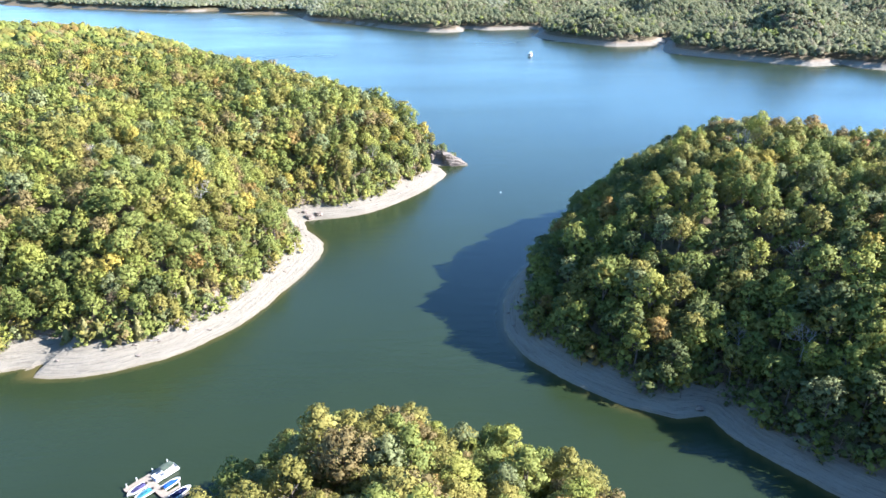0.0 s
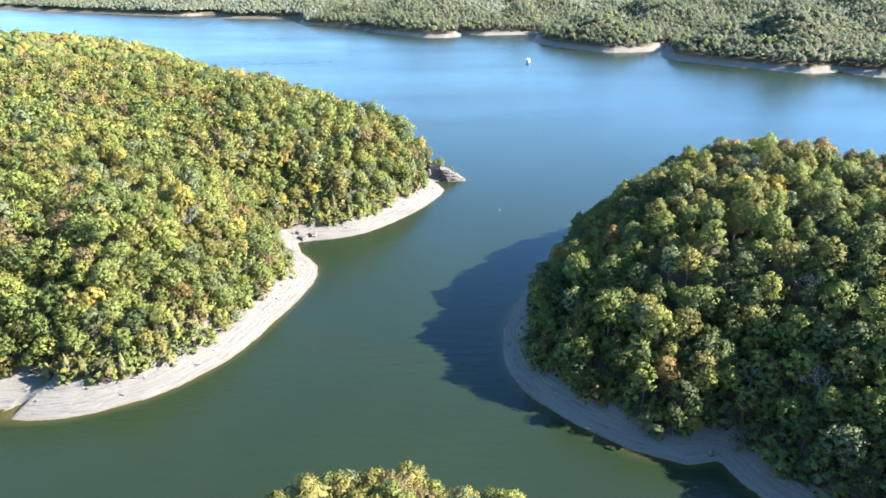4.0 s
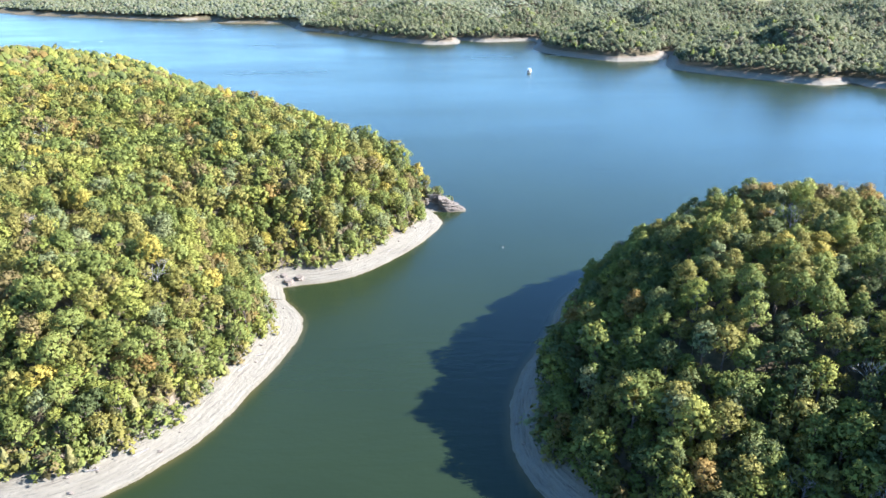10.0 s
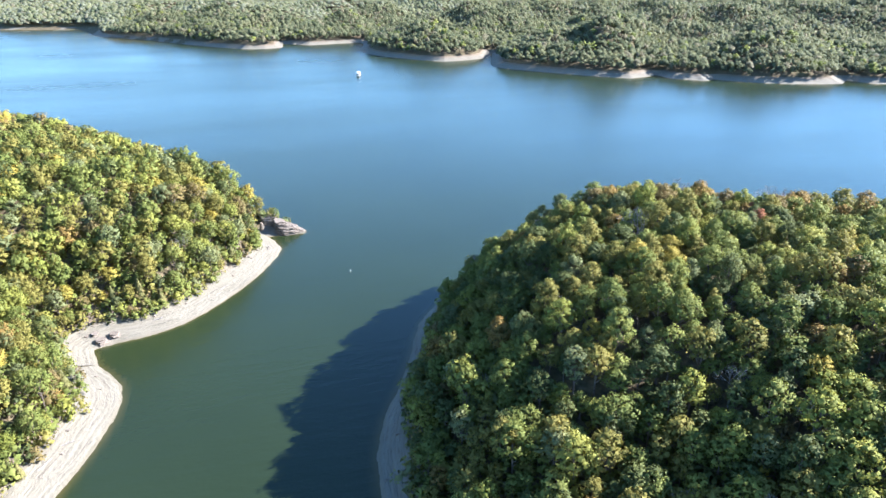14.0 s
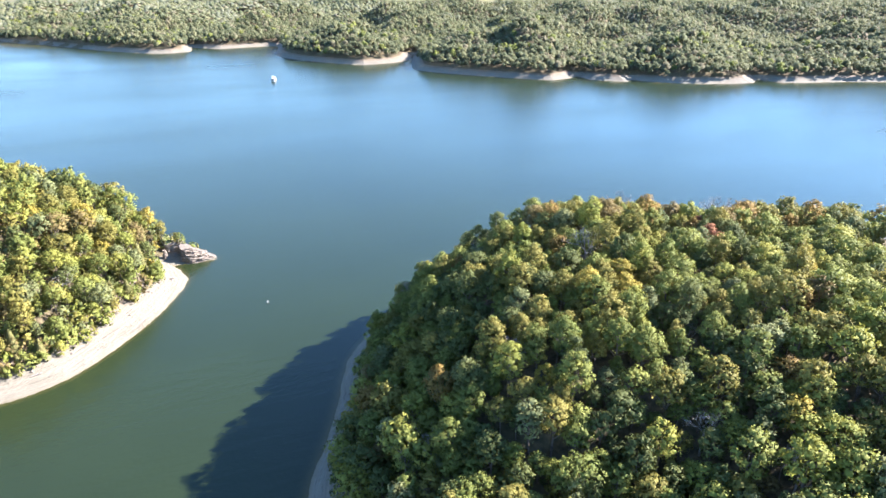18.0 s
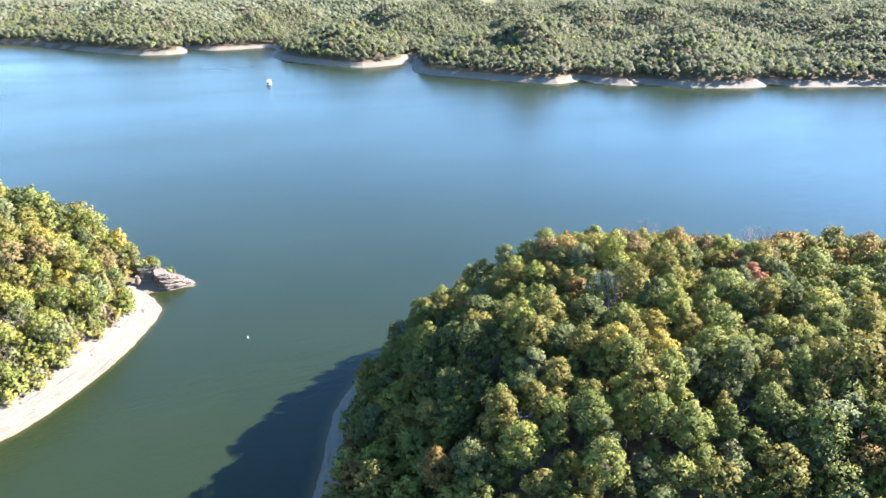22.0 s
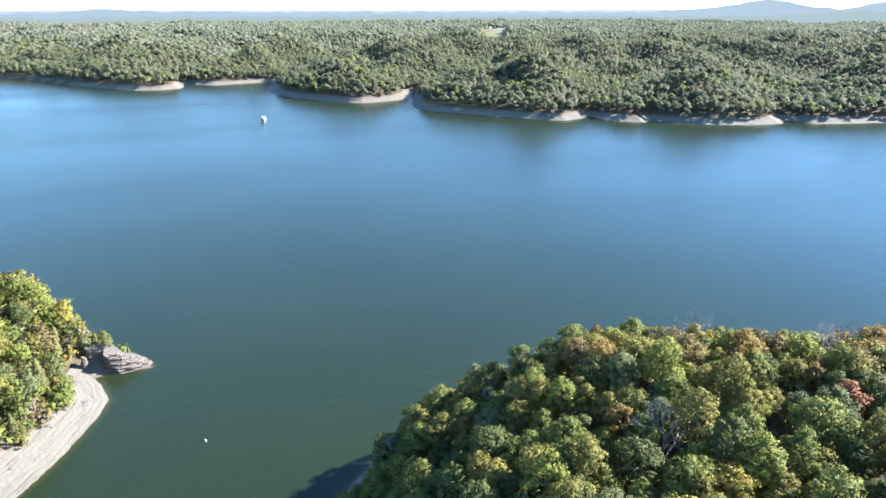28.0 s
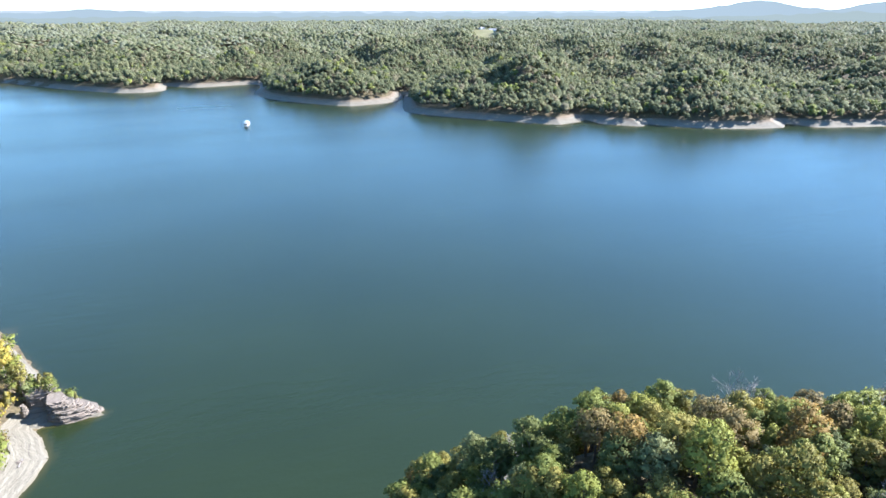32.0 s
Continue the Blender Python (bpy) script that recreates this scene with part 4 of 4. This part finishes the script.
for n, (x, y, w, a) in enumerate(((-68.5, 252, 5.5, 60), (-64.5, 261, 4.5, 20), (-99, 199, 4, 10), (-88, 207, 5, 40), (-20, 362, 4.5, 50), (2, 405, 4, 80), (-46, 338, 3.5, 15))):
    log(x, y, w, a, n)


# ---------------------------------------------------------------- field and far houses
def field():
    k = Mat("dry_pasture_grass", 0.95, 0.1)
    pos = k.place()
    c = k.ramp(k.noise(0.02, 4, pos), [(0.35, (0.15, 0.15, 0.07)), (0.65, (0.23, 0.2, 0.115))])
    k.colour(k.mix(k.ramp(k.noise(0.3, 4, pos), [(0.4, (0, 0, 0)), (0.7, (0.6,) * 3)]), c, (0.12, 0.125, 0.05)))
    a, n = radians(FIELD[4]), 26
    u, v = np.meshgrid(np.linspace(-1.15, 1.15, n) * FIELD[2], np.linspace(-1.15, 1.15, n) * FIELD[3])
    x, y = FIELD[0] + u * math.cos(a) + v * math.sin(a), FIELD[1] - u * math.sin(a) + v * math.cos(a)
    z = heights(x, y)[0] + 1.2
    ob = new("field", mesh_of("field", np.stack([x.ravel(), y.ravel(), z], -1), grid_faces(n, n), mats=[k.m], smooth=True))
    tagged(ob, "pale dry pasture cleared in the far woods", "field", kind="structure")


field()
SIDING = plain("white_siding", (0.8, 0.79, 0.76), 0.7, 0.12, 0.6)
ROOFING = plain("grey_roof", (0.3, 0.29, 0.29), 0.8, 0.3, 0.8)
PANE = plain("dark_window_glass", (0.03, 0.04, 0.05), 0.1, 0.2, 1.0, spec=0.5)


def box(bm, x0, y0, z0, x1, y1, z1, bevel=0.0):
    m = Matrix.Translation(((x0 + x1) / 2, (y0 + y1) / 2, (z0 + z1) / 2)) @ Matrix.Diagonal((x1 - x0, y1 - y0, z1 - z0, 1))
    made = bmesh.ops.create_cube(bm, size=1, matrix=m)["verts"]
    if bevel:
        edges = {e for v in made for e in v.link_edges}
        bmesh.ops.bevel(bm, geom=list(edges), offset=bevel, segments=2, affect="EDGES")
    return bm


def house(x, y, turn, length, width):
    base = tagged(new("house"), "small white farmhouse with a grey roof in the far clearing", "house", "far houses")
    base.matrix_world = pose(x, y, float(heights([x], [y])[0][0]) - 0.3, 0, 0, turn)
    part("wall", box(bmesh.new(), -length / 2, -width / 2, 0, length / 2, width / 2, 4.2), SIDING, base)
    bm = bmesh.new()
    l, w = length / 2 + 0.5, width / 2 + 0.5
    v = [bm.verts.new(p) for p in ((-l, -w, 4), (l, -w, 4), (l, w, 4), (-l, w, 4), (-l, 0, 7.2), (l, 0, 7.2))]
    for f in ((0, 1, 5, 4), (3, 4, 5, 2), (0, 4, 3), (1, 2, 5), (0, 3, 2, 1)):
        bm.faces.new([v[i] for i in f])
    part("roof", bm, ROOFING, base)
    for i in range(4):
        px = -length / 2 + length * (i + 0.5) / 4
        part("window", box(bmesh.new(), px - 0.6, -width / 2 - 0.05, 1.2, px + 0.6, -width / 2 + 0.05, 2.7), PANE, base)


for n, (x, y) in enumerate(HOUSES):
    house(x, y, (12, -20, 35, 5)[n % 4], (16, 22, 13, 18)[n % 4], 9)


# ---------------------------------------------------------------- dock and boats
DECKING = plain("weathered_dock_boards", (0.25, 0.205, 0.15), 0.85, 0.35, 2.0)
POST = plain("pale_dock_post", (0.45, 0.43, 0.39), 0.7, 0.25, 3.0)
HULL = plain("white_gelcoat", (0.55, 0.55, 0.53), 0.3, 0.1, 1.0, spec=0.5)
ALU = plain("dull_aluminium", (0.55, 0.56, 0.57), 0.4, 0.15, 2.0, 0.8)
CANVAS = {n: plain(n + "_canvas", c, 0.85, 0.25, 1.5) for n, c in (("olive", (0.11, 0.14, 0.1)), ("blue", (0.03, 0.12, 0.4)), ("navy", (0.015, 0.02, 0.07)), ("teal", (0.07, 0.27, 0.32)), ("purple", (0.08, 0.07, 0.16)))}
SEAT = plain("cream_vinyl", (0.7, 0.66, 0.6), 0.5, 0.15, 2.0)
DARK = plain("black_plastic", (0.02, 0.02, 0.022), 0.5, 0.3, 2.0)
BASE = Vector((-76.6, 133.8, 0))
ALONG, TURN_D = Vector((0.62, 0.785, 0)), math.degrees(math.atan2(9.3, 7.4))


def dock():
    base = tagged(new("boat_dock"), "weathered wooden floating dock with fingers and pale posts", "dock")
    base.matrix_world = pose(BASE.x, BASE.y, 0, 0, 0, TURN_D)
    for y0, x0, x1, wide in ((0.0, -5.6, 7.2, 1.5), (-9.8, -1.0, 4.2, 0.9), (-13.6, -1.0, 4.6, 0.9)):
        n = int((x1 - x0) / 0.42)
        for i in range(n):
            x = x0 + i * 0.42
            part("board", box(bmesh.new(), x, y0 - wide / 2, 0.42, x + 0.39, y0 + wide / 2, 0.5), DECKING, base)
        part("float", box(bmesh.new(), x0 + 0.1, y0 - wide / 2 + 0.08, -0.2, x1 - 0.1, y0 + wide / 2 - 0.08, 0.41, 0.06), DARK, base)
    for i in range(42):
        y = -0.8 - i * 0.42
        part("board", box(bmesh.new(), -1.1, y - 0.39, 0.43, 0.9, y, 0.51), DECKING, base)
    part("float", box(bmesh.new(), -1.0, -18.2, -0.2, 0.8, -0.8, 0.41, 0.06), DARK, base)
    for x, y in ((-4.6, 0.85), (-1.8, 0.85), (2.6, 0.85), (6.9, 0.85), (6.9, -0.6), (4.1, -9.4), (4.5, -13.2)):
        bm = bmesh.new()
        bmesh.ops.create_cone(bm, cap_ends=True, segments=10, radius1=0.2, radius2=0.17, depth=2.0, matrix=Matrix.Translation((x, y, 0.45)))
        part("post", bm, POST, base)


def hull_mesh(length, width, high, bow=0.42):
    """A planing hull: pointed bow, flat transom, hollow cockpit."""
    bm = bmesh.new()
    n, rings = 12, []
    for i in range(n + 1):
        t = i / n
        x = -length / 2 + length * t
        w = width / 2 * (1 - max(0, (t - 1 + bow) / bow) ** 2.2) + 0.02
        rise = 0.25 * max(0, (t - 0.6) / 0.4) ** 2
        row = [(0, -0.15 + rise), (w * 0.7, 0.02 + rise), (w, high * 0.6 + rise * 0.6), (w * 1.02, high + rise * 0.5), (w * 0.84, high + rise * 0.5), (w * 0.78, high * 0.45 + rise * 0.4), (0, high * 0.42 + rise * 0.4)]
        full = [(x, y, z) for y, z in row] + [(x, -y, z) for y, z in row[-2:0:-1]]
        rings.append([bm.verts.new(p) for p in full])
    m = len(rings[0])
    for a, b in zip(rings, rings[1:]):
        for i in range(m):
            bm.faces.new((a[i], b[i], b[(i + 1) % m], a[(i + 1) % m]))
    bm.faces.new(rings[0])
    bm.faces.new(rings[-1][::-1])
    bmesh.ops.recalc_face_normals(bm, faces=bm.faces)
    return bm


def cover_mesh(x0, x1, width, z, hump):
    """A taut cloth cover, humped along the middle."""
    bm = bmesh.new()
    rows = []
    for i in range(9):
        t = i / 8
        x = x0 + (x1 - x0) * t
        w = width / 2 * (1 - 0.75 * max(0, (t - 0.55) / 0.45) ** 2)
        rows.append([bm.verts.new((x, w * k, z + hump * (1 - k * k) * math.sin(math.pi * min(1, 0.25 + t * 0.8)) + 0.03 * math.sin(9 * t + 4 * k))) for k in (-1, -0.6, -0.2, 0.2, 0.6, 1)])
    for a, b in zip(rows, rows[1:]):
        for i in range(5):
            bm.faces.new((a[i], b[i], b[i + 1], a[i + 1]))
    bmesh.ops.solidify(bm, geom=bm.faces[:], thickness=0.04)
    return bm


def at_dock(x, y, turn=0.0):
    return pose(BASE.x, BASE.y, 0.0, 0, 0, TURN_D) @ pose(x, y, 0.0, 0, 0, turn)


def covered_boat(name, m, length, width, cloth, label):
    base = tagged(new(name), label, "boat", "boats at the dock")
    base.matrix_world = m
    part("hull", hull_mesh(length, width, 0.75), HULL, base)
    part("cover", cover_mesh(-length * 0.46, length * 0.3, width * 0.9, 0.74, 0.42), CANVAS[cloth], base, cloth + " canvas cover")
    part("motor", box(bmesh.new(), -length / 2 - 0.5, -0.22, 0.1, -length / 2 - 0.02, 0.22, 1.0, 0.08), DARK, base)
    for k in (-1, 1):
        part("cleat", box(bmesh.new(), length * 0.34, k * width * 0.2 - 0.05, 0.75, length * 0.34 + 0.2, k * width * 0.2 + 0.05, 0.9, 0.02), ALU, base)


def pontoon_boat(m):
    base = tagged(new("pontoon_boat"), "white pontoon boat with an olive canopy moored at the dock", "boat", "boats at the dock")
    base.matrix_world = m
    for k in (-0.85, 0.85):
        bm = bmesh.new()
        bmesh.ops.create_cone(bm, cap_ends=True, segments=14, radius1=0.32, radius2=0.32, depth=6.2, matrix=pose(0, k, 0.12, 0, 90, 0))
        bmesh.ops.create_cone(bm, cap_ends=True, segments=14, radius1=0.32, radius2=0.05, depth=0.8, matrix=pose(3.5, k, 0.12, 0, 90, 0))
        part("pontoon", bm, ALU, base)
    part("deck", box(bmesh.new(), -3.3, -1.25, 0.42, 3.4, 1.25, 0.54), HULL, base)
    for y in (-1.22, 1.18):
        part("side_panel", box(bmesh.new(), -3.1, y, 0.56, 3.2, y + 0.04, 1.2), HULL, base)
    part("bow_panel", box(bmesh.new(), 3.2, -1.2, 0.56, 3.24, 1.2, 1.2), HULL, base)
    for x0, x1, y0, y1 in ((-3.0, -1.2, 0.5, 1.1), (1.2, 3.0, 0.5, 1.1), (1.2, 3.0, -1.1, -0.5), (-3.0, -2.4, -1.1, 0.4)):
        part("seat", box(bmesh.new(), x0, y0, 0.55, x1, y1, 0.95, 0.08), SEAT, base)
    part("console", box(bmesh.new(), -0.6, -1.1, 0.55, 0.1, -0.4, 1.45, 0.06), HULL, base)
    part("canopy", cover_mesh(-0.9, 2.6, 2.7, 2.35, 0.22), CANVAS["olive"], base, "olive canvas canopy")
    for x in (-0.7, 0.9, 2.2):
        for y in (-1.2, 1.2):
            bm = bmesh.new()
            bmesh.ops.create_cone(bm, cap_ends=True, segments=6, radius1=0.03, radius2=0.03, depth=1.9, matrix=Matrix.Translation((x, y, 1.45)))
            part("canopy_pole", bm, ALU, base)
    part("motor", box(bmesh.new(), -3.9, -0.25, 0.1, -3.35, 0.25, 1.2, 0.08), DARK, base)


dock()
pontoon_boat(at_dock(4.2, -2.5))
covered_boat("runabout", at_dock(3.2, -7.3), 4.9, 2.0, "blue", "small white runabout under a blue cover")
covered_boat("ski_boat", at_dock(2.9, -12.0), 5.6, 2.1, "navy", "white ski boat under a navy cover")
covered_boat("runabout", at_dock(-3.6, -2.2, 180), 5.0, 2.0, "purple", "white runabout under a dark purple cover")
covered_boat("runabout", at_dock(-3.5, -5.2, 180), 4.8, 2.2, "teal", "white runabout under a teal cover")


# ---------------------------------------------------------------- houseboat and buoy
def houseboat(x, y, turn):
    base = tagged(new("houseboat"), "white two-deck houseboat anchored out on the lake", "boat")
    base.matrix_world = pose(x, y, 0, 0, 0, turn)
    part("hull", hull_mesh(15, 4.8, 1.1, 0.2), HULL, base)
    part("cabin", box(bmesh.new(), -6, -2.1, 1.0, 4.6, 2.1, 3.5, 0.1), HULL, base)
    part("roof_deck", box(bmesh.new(), -7, -2.4, 3.5, 6.2, 2.4, 3.75, 0.05), HULL, base)
    part("flybridge", box(bmesh.new(), -2.4, -1.5, 3.75, 1.4, 1.5, 4.7, 0.1), HULL, base)
    part("awning", box(bmesh.new(), -5.6, -2.0, 5.8, 2.2, 2.0, 5.95, 0.04), HULL, base)
    for px in (-5.3, -1.8, 1.9):
        for py in (-1.8, 1.8):
            bm = bmesh.new()
            bmesh.ops.create_cone(bm, cap_ends=True, segments=6, radius1=0.05, radius2=0.05, depth=2.1, matrix=Matrix.Translation((px, py, 4.8)))
            part("awning_post", bm, ALU, base)
    for i in range(5):
        for py in (-2.13, 2.09):
            part("window", box(bmesh.new(), -5.4 + i * 2.0, py, 1.9, -4.0 + i * 2.0, py + 0.04, 2.9), PANE, base)
    part("door", box(bmesh.new(), -6.04, -1.5, 1.1, -6.0, 1.5, 3.0), PANE, base)
    for px in (-6.9, 6.0):
        for py in (-2.2, 2.2):
            part("rail_post", box(bmesh.new(), px, py - 0.04, 3.75, px + 0.08, py + 0.04, 4.7), ALU, base)


houseboat(152, 1030, 68)
buoy = tagged(new("buoy"), "small white marker buoy floating on the lake", "buoy")
buoy.location = (40.3, 367.8, 0)
buoy.scale = (0.7, 0.7, 0.7)
bm = bmesh.new()
bmesh.ops.create_cone(bm, cap_ends=True, segments=14, radius1=0.32, radius2=0.3, depth=1.3, matrix=Matrix.Translation((0, 0, 0.45)))
part("float", bm, HULL, buoy)
bm = bmesh.new()
bmesh.ops.create_cone(bm, cap_ends=True, segments=14, radius1=0.3, radius2=0.12, depth=0.2, matrix=Matrix.Translation((0, 0, 1.2)))
part("cap", bm, HULL, buoy)
bm = bmesh.new()
bmesh.ops.create_cone(bm, cap_ends=False, segments=14, radius1=0.325, radius2=0.32, depth=0.12, matrix=Matrix.Translation((0, 0, 0.85)))
part("band", bm, plain("orange_band", (0.8, 0.25, 0.03), 0.5), buoy, "orange band")
